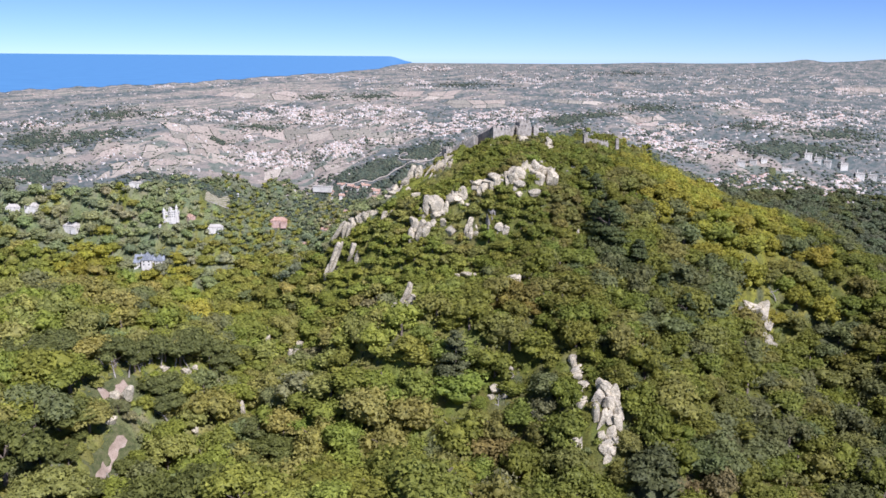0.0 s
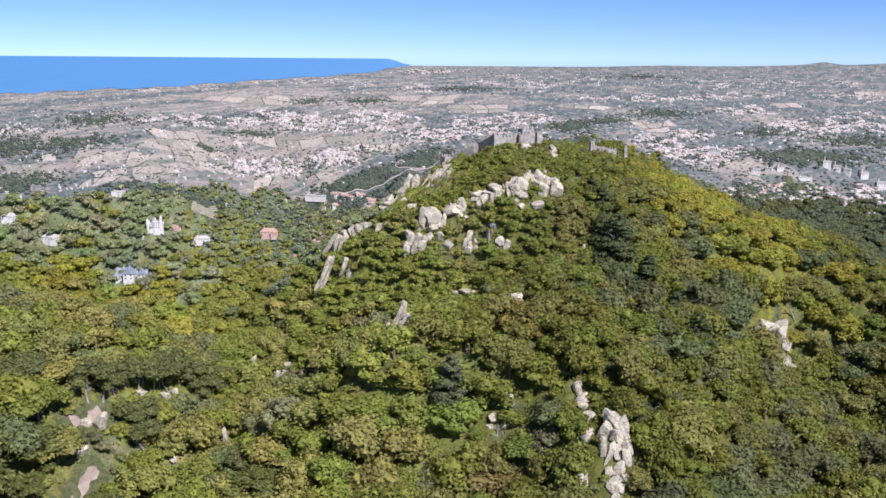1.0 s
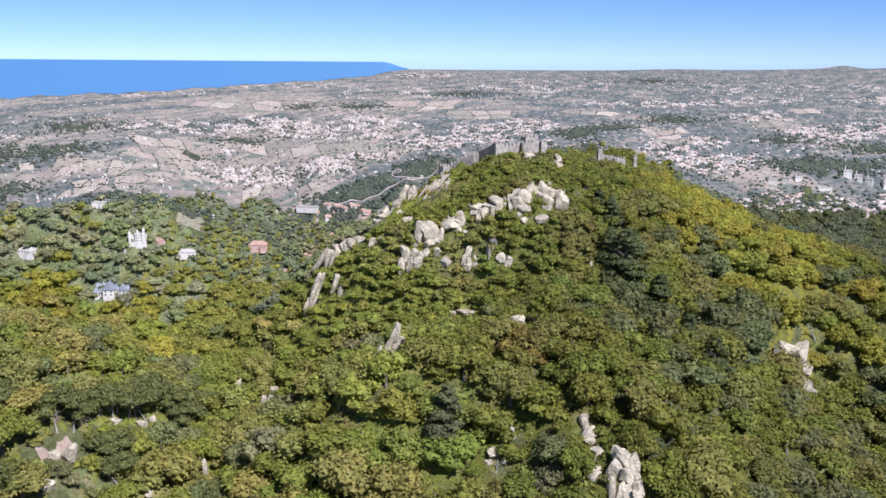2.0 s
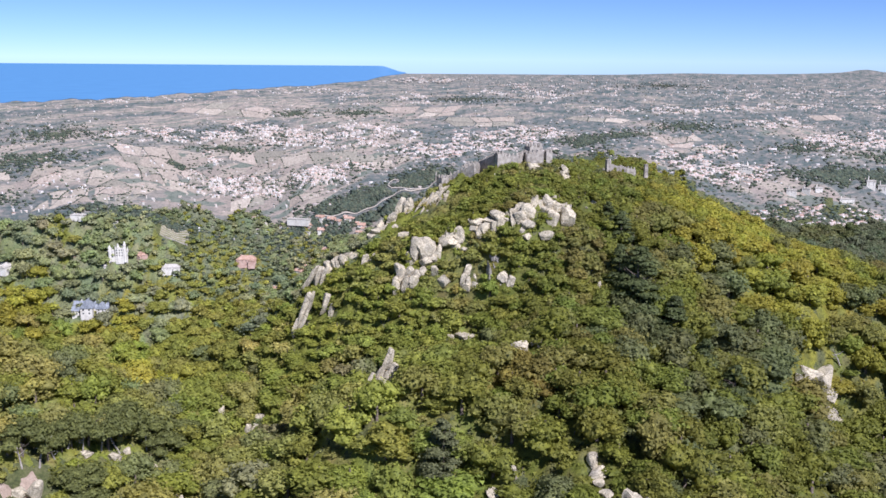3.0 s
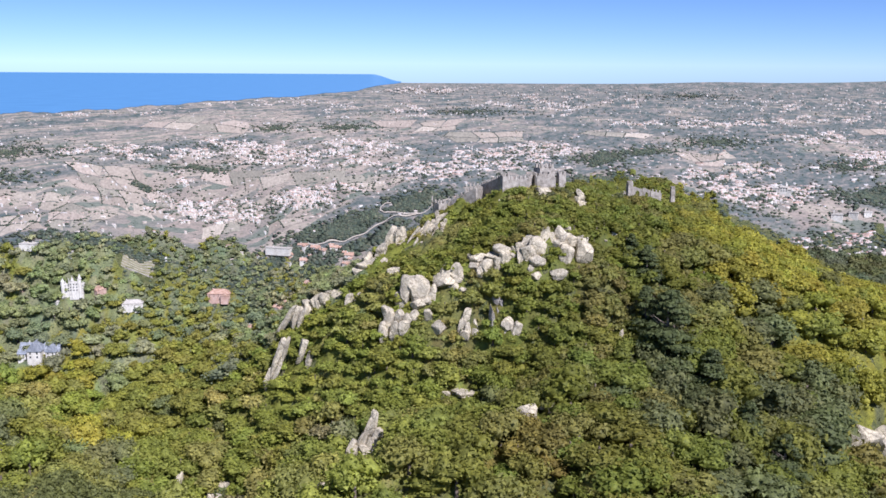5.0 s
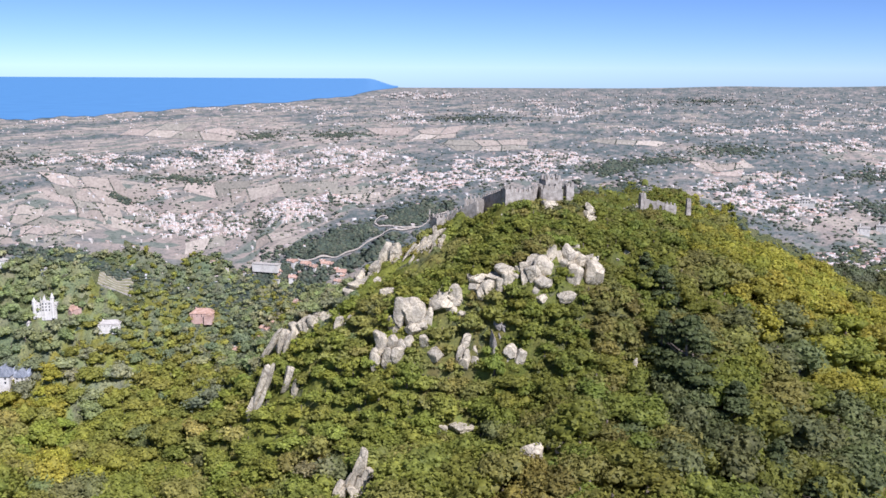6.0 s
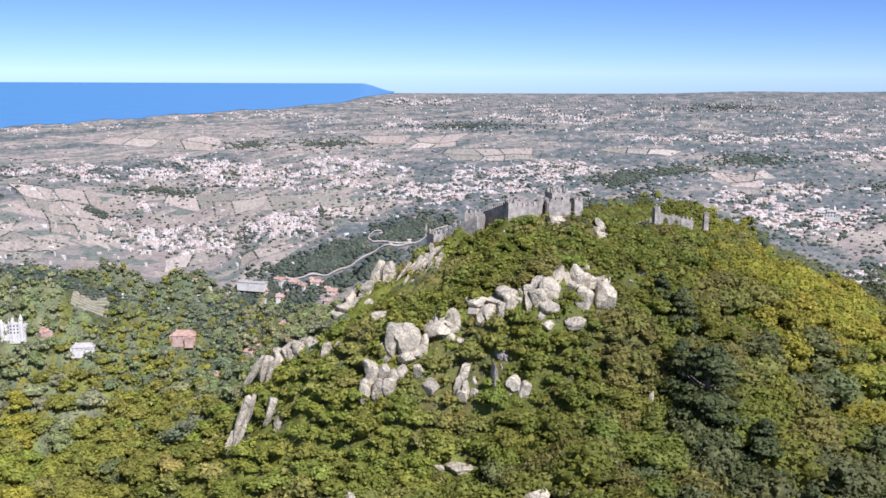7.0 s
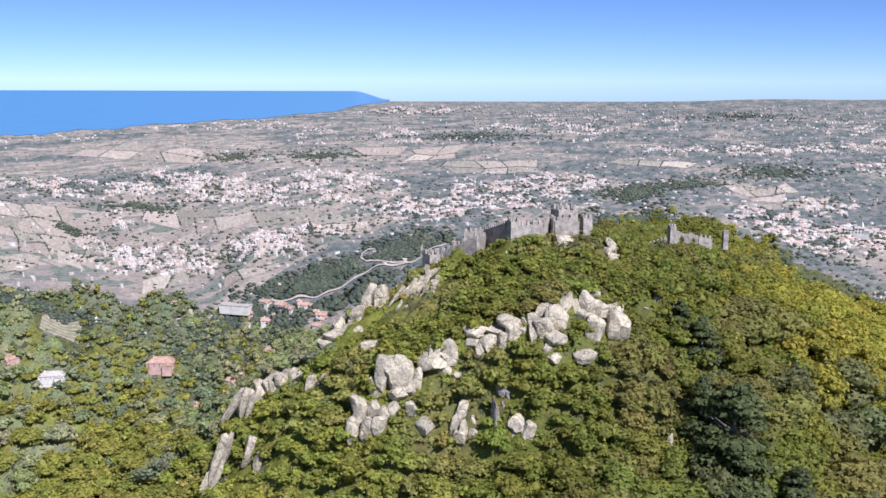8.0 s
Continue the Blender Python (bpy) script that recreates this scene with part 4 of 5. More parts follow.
def chalet(x, y, w, h):
    z = gz(x, y) - 0.9
    c = thing("chalet", x, y, z, "white chalet under steep blue-grey slate roofs", "house", turn=12)
    for x0, x1, y0, y1, top, rise, along in ((-0.5, 0.5, -0.1, 0.25, 0.38, 0.5, "x"), (-0.22, 0.12, -0.34, 0.1, 0.55, 0.62, "y"), (0.22, 0.46, -0.26, 0.1, 0.45, 0.45, "y"), (-0.5, -0.3, -0.22, 0.0, 0.3, 0.25, "x")):
        bm = bmesh.new()
        box(bm, x0 * w, x1 * w, y0 * w, y1 * w, -2.0, top * h)
        body = part("wall", bm, WHITE, c)
        windows_on(body, x0 * w, x1 * w, y0 * w, 0.2, top * h, 2, 2)
        bm = bmesh.new()
        gable(bm, x0 * w, x1 * w, y0 * w, y1 * w, top * h, rise * h, along, 0.25)
        part("roof", bm, SLATE, c)
    for cx, cy, top in ((-0.3, 0.1, 1.0), (0.3, 0.12, 0.98)):
        bm = bmesh.new()
        tube(bm, [(cx * w, cy * w, h * 0.6), (cx * w, cy * w, h * top * 0.8), (cx * w, cy * w, h * top)], [0.2, 0.2, 0.14], 4)
        part("chimney", bm, WHITE, c)
    KEEP.append((x, y - 3, z + h * 0.36, w / 2, 8))


chalet(-150.4, 322.4, 10.5, 4.2)


def terraces(x, y, w, d):
    """A stepped kitchen garden: beds that follow the slope, each behind a low stone wall."""
    g = thing("terraced_garden", x, y, gz(x, y), "terraced garden with pale stone walls and dry beds", "garden")
    m = g.matrix_world.inverted()
    xs = np.linspace(x - w / 2, x + w / 2, 15)
    for k in range(6):
        lo, hi = y - d / 2 + d * k / 6 + 0.2 * (xs - x), y - d / 2 + d * (k + 1) / 6 + 0.2 * (xs - x)
        for name, a, b, lift, mat in (("bed", lo, hi, 0.30, FIELD), ("retaining_wall", lo - 0.03, lo + 0.03, 0.40, STONE)):
            bm = bmesh.new()
            cols = []
            for cx, ca, cb in zip(xs, a, b):
                za, zb = gz(cx, ca) + lift, gz(cx, cb) + lift
                cols.append([bm.verts.new(v) for v in ((cx, ca, za - 1.5), (cx, ca, za), (cx, cb, zb), (cx, cb, zb - 1.5))])
            for p, q in zip(cols, cols[1:]):
                for e in range(4):
                    bm.faces.new((p[e], q[e], q[(e + 1) % 4], p[(e + 1) % 4]))
            bm.faces.new(cols[0])
            bm.faces.new(cols[-1][::-1])
            bmesh.ops.recalc_face_normals(bm, faces=bm.faces)
            bmesh.ops.transform(bm, matrix=m, verts=bm.verts)
            part(name, bm, mat, g)
    KEEP.append((x - 2, y - d / 2, gz(x, y - d / 2), w / 2, 4))
    KEEP.append((x, y, gz(x, y), w / 2, 3))


FIELD = noisy_material("dry_grass", [(0.15, 0.145, 0.07), (0.21, 0.195, 0.105), (0.28, 0.24, 0.15)], 0.6)
terraces(-132.4, 345.2, 8.6, 2.4)

# ---- trail and roads ----
def ribbon(name, pts, width, mat, label, lift=0.25):
    pts = [Vector((a, b)) for a, b in pts]
    v = []
    fine = []
    for a, b in zip(pts, pts[1:]):
        fine += [a.lerp(b, k / 8) for k in range(8)]
    fine.append(pts[-1])
    for i, p in enumerate(fine):
        t = (fine[min(i + 1, len(fine) - 1)] - fine[max(i - 1, 0)]).normalized()
        s = Vector((-t.y, t.x)) * width / 2 * (1 + 0.2 * math.sin(i * 0.9))
        for q in (p - s, p, p + s):
            v.append((q.x, q.y, gz(q.x, q.y) + lift))
    i = np.arange(len(v)).reshape(-1, 3)
    quads = np.concatenate([np.stack([i[:-1, k], i[:-1, k + 1], i[1:, k + 1], i[1:, k]], -1) for k in (0, 1)])
    ob = new(name, mesh_of(name, np.array(v), [quads], mat, smooth=True))
    return tagged(ob, label, "road", kind="structure")


TRAIL = [
    (-114.8, 201.7),
    (-118.5, 211.7),
    (-120.6, 221.6),
    (-121.1, 226.8),
    (-120.7, 231.0),
    (-119.8, 235.1),
]
ribbon("trail", TRAIL, 1.9, DIRT, "pale dirt footpath through the forest")
for a, b in TRAIL:
    KEEP.append((a, b, gz(a, b) + 0.2, 5.0, 20))
CLEARING = [
    (-128.4, 239.6),
    (-126.0, 243.5),
    (-123.8, 246.9),
]
BARE = [(a, b, 2.0) for a, b in TRAIL] + [(a, b, 3.4) for a, b in CLEARING]
for (a, b), (c, d) in zip(TRAIL, TRAIL[1:]):
    BARE += [(a + (c - a) * k / 4, b + (d - b) * k / 4, 2.0) for k in (1, 2, 3)]
BARE += [(-136 + 2 * k, 345.6, 1.8) for k in range(5)]
for a, b in CLEARING:
    KEEP.append((a, b, gz(a, b) + 0.8, 3.0, 8))
ribbon("clearing", CLEARING, 4.0, DIRT, "bare earth clearing with scattered stones", 0.2)
ROAD = [(-46.0, 371.0), (-49.8, 369.7), (-58.3, 366.3), (-66.6, 362.9), (-74.9, 359.7), (-80.9, 358.4), (-86.0, 358.9)]
LOOP = [(-54.0, 367.9), (-58.0, 366.9), (-61.6, 366.3), (-64.6, 366.1), (-66.1, 366.7), (-65.9, 367.4), (-64.7, 368.2), (-63.0, 368.6)]
ribbon("road", ROAD, 0.32, CHALK, "pale dirt road winding over the plain", 0.5)
ribbon("road", LOOP, 0.24, CHALK, "pale dirt road looping up a wooded rise", 0.6)

# ---- trees ----
def crown(seed, lobes, level, leaves, leaf, shape):
    """A crown of leafy clumps, one unit wide, foot at z = 0: vertices, triangles, quads."""
    rng = np.random.default_rng(seed)
    V, T, Q, n = [], [], [], 0
    for k in range(lobes):
        if shape == "cedar":
            f = (k + 0.5) / lobes
            rad = 0.42 * (1 - f) ** 0.8 + 0.03
            ang = rng.uniform(0, 6.28)
            c = np.array([rad * 0.75 * math.cos(ang), rad * 0.75 * math.sin(ang), 0.15 + 1.25 * f])
            r = np.array([0.22, 0.22, 0.07]) * (1.15 - f * 0.7)
        elif shape == "umbrella":
            ang, rr = rng.uniform(0, 6.28), 0.4 * math.sqrt(rng.uniform(0, 1))
            c = np.array([rr * math.cos(ang), rr * math.sin(ang), 0.62 - rr * rr * 1.3 + rng.uniform(-0.07, 0.07)])
            r = np.array([0.17, 0.17, 0.125]) * rng.uniform(0.75, 1.25)
        else:
            d = rng.normal(size=3)
            d /= np.linalg.norm(d)
            if d[2] < -0.6:
                d[2] *= -0.6
            mid, hgt = (0.31, 0.31) if shape == "round" else (0.2, 0.22)
            c = np.array([0, 0, mid]) + d * np.array([0.31, 0.31, hgt]) * rng.uniform(0.5, 1.0)
            r = np.array([1, 1, 0.82]) * rng.uniform(0.12, 0.23) * (1.5 if lobes < 6 else 1.25 if lobes < 14 else 1)
        v0, f0 = ICO[level]
        ph = rng.uniform(0, 6, 3)
        wob = 1 + 0.16 * np.sin(v0 @ rng.normal(size=3) * 4 + ph[0]) + 0.1 * np.sin(v0 @ rng.normal(size=3) * 7 + ph[1])
        V.append(c + v0 * wob[:, None] * r * (0.66 if level else 0.85))
        T.append(f0 + n)
        n += len(v0)
        if leaves:
            d = rng.normal(size=(leaves, 3))
            d[:, 2] = np.where(d[:, 2] < -0.2, -d[:, 2], d[:, 2])
            d /= np.linalg.norm(d, axis=1)[:, None]
            p = c + d * r * rng.uniform(0.62, 1.2, (leaves, 1))
            nrm = d + np.array([0, 0, 0.25]) + rng.normal(size=(leaves, 3)) * 0.5
            nrm /= np.linalg.norm(nrm, axis=1)[:, None]
            a = np.cross(nrm, rng.normal(size=(leaves, 3)))
            a /= np.linalg.norm(a, axis=1)[:, None]
            b = np.cross(nrm, a)
            s = leaf * rng.uniform(0.6, 1.3, (leaves, 1))
            tri = np.stack([p - a * s - b * s * 0.6, p + a * s - b * s * 0.6 + nrm * s * 0.3, p + b * s], 1)
            V.append(tri.reshape(-1, 3))
            T.append(n + np.arange(leaves * 3).reshape(-1, 3))
            n += leaves * 3
    return np.concatenate(V), np.concatenate(T), np.concatenate(Q) if Q else np.zeros((0, 4), int)


def trunk_mesh(seed, height, bare):
    rng = random.Random(seed)
    bm = bmesh.new()
    top = Vector((rng.uniform(-0.06, 0.06), rng.uniform(-0.06, 0.06), height))
    tube(bm, [(0, 0, -0.15), (top.x * 0.4, top.y * 0.4, height * 0.5), top], [0.034, 0.026, 0.014], 7)
    for k in range(5):
        a, f = rng.uniform(0, 6.28), rng.uniform(0.35, 0.95)
        p = Vector((top.x * f, top.y * f, height * f))
        q = p + Vector((math.cos(a) * 0.26, math.sin(a) * 0.26, rng.uniform(0.1, 0.25)))
        tube(bm, [p, (p + q) / 2 + Vector((0, 0, -0.02)), q], [0.016, 0.011, 0.004], 5)
    me = bpy.data.meshes.new("trunk")
    bm.to_mesh(me)
    bm.free()
    me.materials.append(bare)
    return me


GREEN, OLIVE, YELLOW = (0.185, 0.205, 0.042), (0.215, 0.215, 0.066), (0.276, 0.272, 0.047)
DARK, BLUE, BROWN = (0.135, 0.152, 0.066), (0.160, 0.180, 0.078), (0.22, 0.195, 0.075)
# the first three greens are paled and greyed to hold the distance haze
HAZY_SOFT, HAZY_SAGE, HAZY_DEEP, LIME = (0.165, 0.190, 0.092), (0.190, 0.200, 0.118), (0.140, 0.165, 0.098), (0.225, 0.235, 0.055)
FRESH, GREY = (0.200, 0.230, 0.050), (0.21, 0.205, 0.11)


# stands of one kind: x, y, reach, tint, share
STANDS = [
    (-17, 270, 9, (0.225, 0.20, 0.055), 0.65), (-171, 316, 9, YELLOW, 0.9), (-143, 321, 7, YELLOW, 0.85), (-121, 294, 10, YELLOW, 0.5),
    (-118, 331, 22, LIME, 0.6), (-98, 314, 20, LIME, 0.55), (4, 262, 12, GREEN, 0.6), (-38, 246, 14, FRESH, 0.6), (-150, 255, 26, OLIVE, 0.5),
    (-75, 262, 20, OLIVE, 0.5), (-8, 222, 16, FRESH, 0.55), (30, 226, 12, (0.20, 0.175, 0.085), 0.5), (-58, 236, 14, GREEN, 0.6),
    (-12, 236, 7, BROWN, 0.7), (-120, 350, 16, HAZY_DEEP, 0.8), (20, 320, 10, OLIVE, 0.5),
]


def tint_at(x, y, rng):
    """Which kind of tree grows where, as a tint; far valley tints also carry painted haze."""
    patch = 0.5 + 0.28 * math.sin(x * 0.21 + 2.2 * math.sin(y * 0.11)) + 0.22 * math.sin(y * 0.27 + 1.7 * math.sin(x * 0.13))
    pick = 0.3 * rng.random() + 0.7 * patch
    ridge = math.exp(-(((x - 52) / 31) ** 4) - (((y - 360) / 40) ** 4))
    c = None
    if x > 58 and y > 366:
        c = HAZY_DEEP if pick < 0.55 else BLUE if pick < 0.8 else DARK
    for sx, sy, reach, tint, share in STANDS:
        if c is None and rng.random() < share * math.exp(-(((x - sx) ** 2 + (y - sy) ** 2) / reach**2) ** 2):
            c = tint
    if c is not None:
        pass
    elif rng.random() < 0.95 * ridge:
        c = YELLOW if pick < 0.75 else (FRESH if pick < 0.9 else OLIVE)
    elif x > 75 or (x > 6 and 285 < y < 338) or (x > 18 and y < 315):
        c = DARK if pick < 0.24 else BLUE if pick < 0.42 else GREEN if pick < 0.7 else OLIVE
    elif plain_drop(x, y) < 46 and -90 < x < -30 and y > 345:
        c = HAZY_DEEP if pick < 0.6 else HAZY_SOFT
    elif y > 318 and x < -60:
        c = HAZY_DEEP if pick < 0.36 else HAZY_SOFT if pick < 0.6 else HAZY_SAGE if pick < 0.8 else LIME
    elif y > 292:
        c = GREEN if pick < 0.5 else FRESH if pick < 0.62 else OLIVE if pick < 0.9 else DARK
    elif x < -75:
        c = OLIVE if pick < 0.42 else GREEN if pick < 0.64 else BLUE if pick < 0.84 else GREY if pick < 0.96 else YELLOW
    else:
        c = GREEN if pick < 0.4 else OLIVE if pick < 0.62 else FRESH if pick < 0.78 else BLUE if pick < 0.93 else GREY
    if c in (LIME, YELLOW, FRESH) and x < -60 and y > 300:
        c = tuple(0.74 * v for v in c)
    # valley factors 1.72 and 1.92 paint haze; the rest brightens ridge and west slope
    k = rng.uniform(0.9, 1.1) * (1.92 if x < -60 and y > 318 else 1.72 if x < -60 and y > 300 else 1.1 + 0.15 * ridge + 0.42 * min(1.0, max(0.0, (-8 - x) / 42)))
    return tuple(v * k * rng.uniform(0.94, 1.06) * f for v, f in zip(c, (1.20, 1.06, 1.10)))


def plant():
    """Sites of all the trees: x, y, crown width; kept low in front of rocks and buildings."""
    rng = random.Random(11)
    sites = []
    y = 197.0
    while y < 411:
        base = float(crown_width(y)) * 0.44
        x, x1 = -0.68 * y - 14, 0.36 * y + 14
        while x < x1:
            w = float(crown_width(y, x))
            step = w * 0.44
            sites.append((x + rng.uniform(-0.45, 0.45) * step, y + rng.uniform(-0.45, 0.45) * step, w * rng.uniform(0.7, 1.5)))
            x += step * rng.uniform(0.8, 1.2)
        y += base * (0.6 if y < 300 else 0.5)
    for k in range(700):
        px, py = rng.uniform(14, 95), rng.uniform(208, 330)
        sites.append((px, py, float(crown_width(py, px)) * rng.uniform(0.35, 0.8)))
    for k in range(1600):
        px, py = rng.uniform(-150, 90), rng.uniform(208, 300)
        sites.append((px, py, float(crown_width(py, px)) * rng.uniform(0.3, 0.55)))
    S = np.array(sites)
    drop = plain_drop(S[:, 0], S[:, 1])
    lift = ground(S[:, 0], S[:, 1]) - (HORIZON - drop)
    hill = ((lift > 6) & (np.abs(S[:, 0] + 14) < 46)) | (drop > wood_edge(S[:, 0])) | (S[:, 1] < 300)
    sites = S[(drop > 25) & hill].tolist()
    # low scrub between the rocks of the summit
    for k in range(9000):
        px, py = rng.uniform(-95, 45), rng.uniform(284, 346)
        sites.append((px, py, float(crown_width(py, px)) * rng.uniform(0.35, 0.8)))
    P = np.array(sites)
    z = ground(P[:, 0], P[:, 1]) - 0.08 * P[:, 2]
    keep = np.ones(len(P), bool)
    eye = np.array([-1.5, 80.0, 123.0])
    full = P[:, 2].copy()
    for kx, ky, kz, half, reach in KEEP:
        dx, dy = kx - eye[0], ky - eye[1]
        run = math.hypot(dx, dy)
        ux, uy = dx / run, dy / run
        along = (P[:, 0] - eye[0]) * ux + (P[:, 1] - eye[1]) * uy
        side = np.abs(-(P[:, 0] - eye[0]) * uy + (P[:, 1] - eye[1]) * ux)
        sight = eye[2] + (kz - eye[2]) * along / run
        ahead = run - along
        hides = (ahead > -half * 0.3) & (ahead < reach) & (side < half * 0.9 + P[:, 2] * 0.3)
        room = np.maximum((sight - z) / 0.85, 0)
        P[:, 2] = np.where(hides, np.minimum(P[:, 2], room), P[:, 2])
        keep &= ~((np.abs(ahead) < half * 0.6) & (side < half * 0.7))
    keep &= P[:, 2] > np.maximum(0.5, full * 0.16)
    # scrub only where no larger crown stands
    order = np.argsort(-P[:, 2])
    cells = {}
    for i in order:
        if not keep[i]:
            continue
        x, y, w = P[i]
        c = (int(x // 9), int(y // 9))
        close = [q for a in (-1, 0, 1) for b in (-1, 0, 1) for q in cells.get((c[0] + a, c[1] + b), ())]
        near = 0.285 if x < -62 and y > 296 else 0.225 if y > 284 and x < 30 else 0.265
        if any(math.hypot(x - q[0], y - q[1]) < near * (w + q[2]) - 0.14 * min(w, q[2]) for q in close):
            keep[i] = False
            continue
        cells.setdefault(c, []).append((x, y, w))
    return P[keep], z[keep], rng


def undergrowth():
    """Low bushes that close the ground between the trees: one lumpy sheet."""
    size = 2.3
    X, Y = np.meshgrid(np.arange(-262, 150, 0.8), np.arange(194, 411, 0.75), indexing="ij")
    x, y = X.ravel(), Y.ravel()
    ci, cj = np.floor(x / size), np.floor(y / size)
    best, owner = np.full(len(x), 99.0), np.zeros((len(x), 2))
    for a in (-1, 0, 1):
        for b in (-1, 0, 1):
            i, j = ci + a, cj + b
            cx = (i + 0.5 + 0.42 * np.sin(i * 12.99 + j * 78.2)) * size
            cy = (j + 0.5 + 0.42 * np.sin(i * 39.3 + j * 11.1 + 2)) * size
            d = np.hypot(x - cx, y - cy)
            owner = np.where((d < best)[:, None], np.c_[i, j], owner)
            best = np.minimum(best, d)
    tall = 1.2 + 0.6 * np.sin(owner[:, 0] * 5.1 + owner[:, 1] * 3.3)
    z = ground(x, y) - 0.5 + tall * np.sqrt(np.clip(1 - (best / (size * 0.8)) ** 2, 0, 1)) + 0.16 * np.sin(x * 3.7 + y) * np.sin(y * 4.1 - x) + np.random.default_rng(4).uniform(-0.28, 0.28, len(x))
    for px, py, reach in BARE:
        z -= 2.2 * np.clip(1.6 - np.hypot(x - px, y - py) / reach, 0, 1)
    drop = plain_drop(x, y)
    ok = (((z - (HORIZON - drop) > 6) & (np.abs(x + 14) < 46)) | (drop > wood_edge(x) + 0.5) | (y < 300)) & (x > -0.68 * y - 14) & (x < 0.36 * y + 14)
    names, back = np.unique(owner, axis=0, return_inverse=True)
    rng = random.Random(3)
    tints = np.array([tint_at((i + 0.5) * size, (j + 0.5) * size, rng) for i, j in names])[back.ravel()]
    n = np.arange(len(x)).reshape(X.shape)
    quads = np.stack([n[:-1, :-1], n[1:, :-1], n[1:, 1:], n[:-1, 1:]], -1).reshape(-1, 4)
    quads = quads[ok[quads].all(1)]
    used, quads = np.unique(quads, return_inverse=True)
    me = mesh_of("undergrowth", np.c_[x, y, z][used], [quads.reshape(-1, 4)], LEAF_MASS, tints[used] * 0.88)
    pts, rng2 = np.c_[x, y, z][used], np.random.default_rng(6)
    pts = pts + rng2.uniform((-0.4, -0.4, 0.0), (0.4, 0.4, 0.35), pts.shape)
    tri = (pts[:, None, :] + rng2.normal(size=(len(pts), 3, 3)) * (0.36, 0.36, 0.24)).reshape(-1, 3)
    sprigs = mesh_of("undergrowth", tri, [np.arange(len(tri)).reshape(-1, 3)], LEAF_MASS, np.repeat(tints[used] * 0.95, 3, 0))
    tagged(new("undergrowth", sprigs), "leafy sprigs of the bushes on the wooded slope", "bushes", kind="stuff")
    tagged(new("undergrowth", me), "dense evergreen bushes covering the wooded slope", "bushes", kind="stuff")


GROVE = [
    (-144.7, 236.9),
    (-127.8, 247.4),
    (-125.0, 249.7),
    (-123.0, 253.7),
    (-116.0, 261.7),
    (-111.8, 246.5),
    (-103.5, 278.4),
    (-134.5, 214.5),
    (-117.3, 223.4),
    (-7.5, 239.3),
    (72.7, 329.3),
    (-16.9, 244.1),
    (-149.4, 236.4),
    (-142.7, 240.7),
    (-139.8, 241.5),
    (-131.2, 247.8),
    (-122.2, 256.8),
    (-118.9, 258.4),
    (-113.1, 265.6),
    (-108.5, 270.7),
    (-104.5, 270.9),
    (-114.7, 249.7),
    (-130.7, 211.3),
    (-126.4, 213.5),
    (-86.8, 248.1),
]
for a, b in GROVE:
    KEEP.append((a, b, gz(a, b) + 0.9, 2.8, 8))
undergrowth()
SITES, SITE_Z, tree_rng = plant()
ORDER = np.argsort(SITES[:, 1])
NEAR = set(ORDER[SITES[ORDER, 2] > 4][:300].tolist())

templates = {}
for k in range(5):
    templates["near", k] = crown(k + 1, 22, 0, 82, 0.028, "round")
    templates["mid", k] = crown(k + 21, 11, 0, 52, 0.041, "round")
    templates["small", k] = crown(k + 41, 8, 0, 34, 0.059, "round" if k < 4 else "shrub")
    templates["tiny", k] = crown(k + 61, 3, 0, 17, 0.105, "round" if k < 3 else "shrub")
    templates["big", k] = crown(k + 101, 15, 0, 64, 0.030, "round")
for k in range(3):
    templates["umbrella", k] = crown(k + 81, 20, 0, 100, 0.026, "umbrella")
    templates["cedar", k] = crown(k + 91, 34, 0, 80, 0.033, "cedar")

crown_meshes, trunk_meshes = {}, {}
for key in [("near", k) for k in range(5)] + [("umbrella", k) for k in range(3)] + [("cedar", k) for k in range(3)]:
    v, t, q = templates[key]
    crown_meshes[key] = mesh_of("crown", v, [t, q], LEAF, smooth=True)
    trunk_meshes[key] = trunk_mesh(sum(map(ord, key[0])) + key[1], 1.2 if key[0] == "cedar" else 0.55 if key[0] == "umbrella" else 0.4, BARK)

LABEL = {"near": "broad-leaved evergreen tree with a dense lumpy crown", "umbrella": "umbrella pine with a flat crown and bare pale trunk", "cedar": "tall dark conifer with drooping tiered boughs"}


def single_tree(key, x, y, z, width, tint, turn):
    root = thing("tree", x, y, z, LABEL[key[0]], "tree", "trees of the near slope", turn)
    root.scale = (width * (0.95 + 0.4 * ((x * 5.3) % 1)), width * (0.95 + 0.4 * ((y * 3.1) % 1)), width * (0.8 + 0.45 * ((x * 7.3) % 1)))
    t = new("trunk", trunk_meshes[key])
    c = new("crown", crown_meshes[key])
    for o in (t, c):
        o.parent = root
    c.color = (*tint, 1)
    return root


mass = {"mid": [], "small": [], "tiny": []}
trunks = []
for i in range(len(SITES)):
    x, y, w = SITES[i]
    z = SITE_Z[i]
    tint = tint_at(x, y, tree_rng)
    turn = tree_rng.uniform(0, 360)
    if i in NEAR:
        pines = x < -70 and y < 268
        kind = "umbrella" if pines and tree_rng.random() < 0.5 else "near"
        key = (kind, tree_rng.randrange(3 if kind == "umbrella" else 5))
        single_tree(key, x, y, z, w * (1.1 if kind == "umbrella" else 1), OLIVE if kind == "umbrella" and tree_rng.random() < 0.5 else tint, turn)
    else:
        kind = "mid" if w > 6.4 else "small" if w > 3.9 else "tiny"
        mass[kind].append((x, y, z, w, tint, radians(turn), tree_rng.randrange(5)))

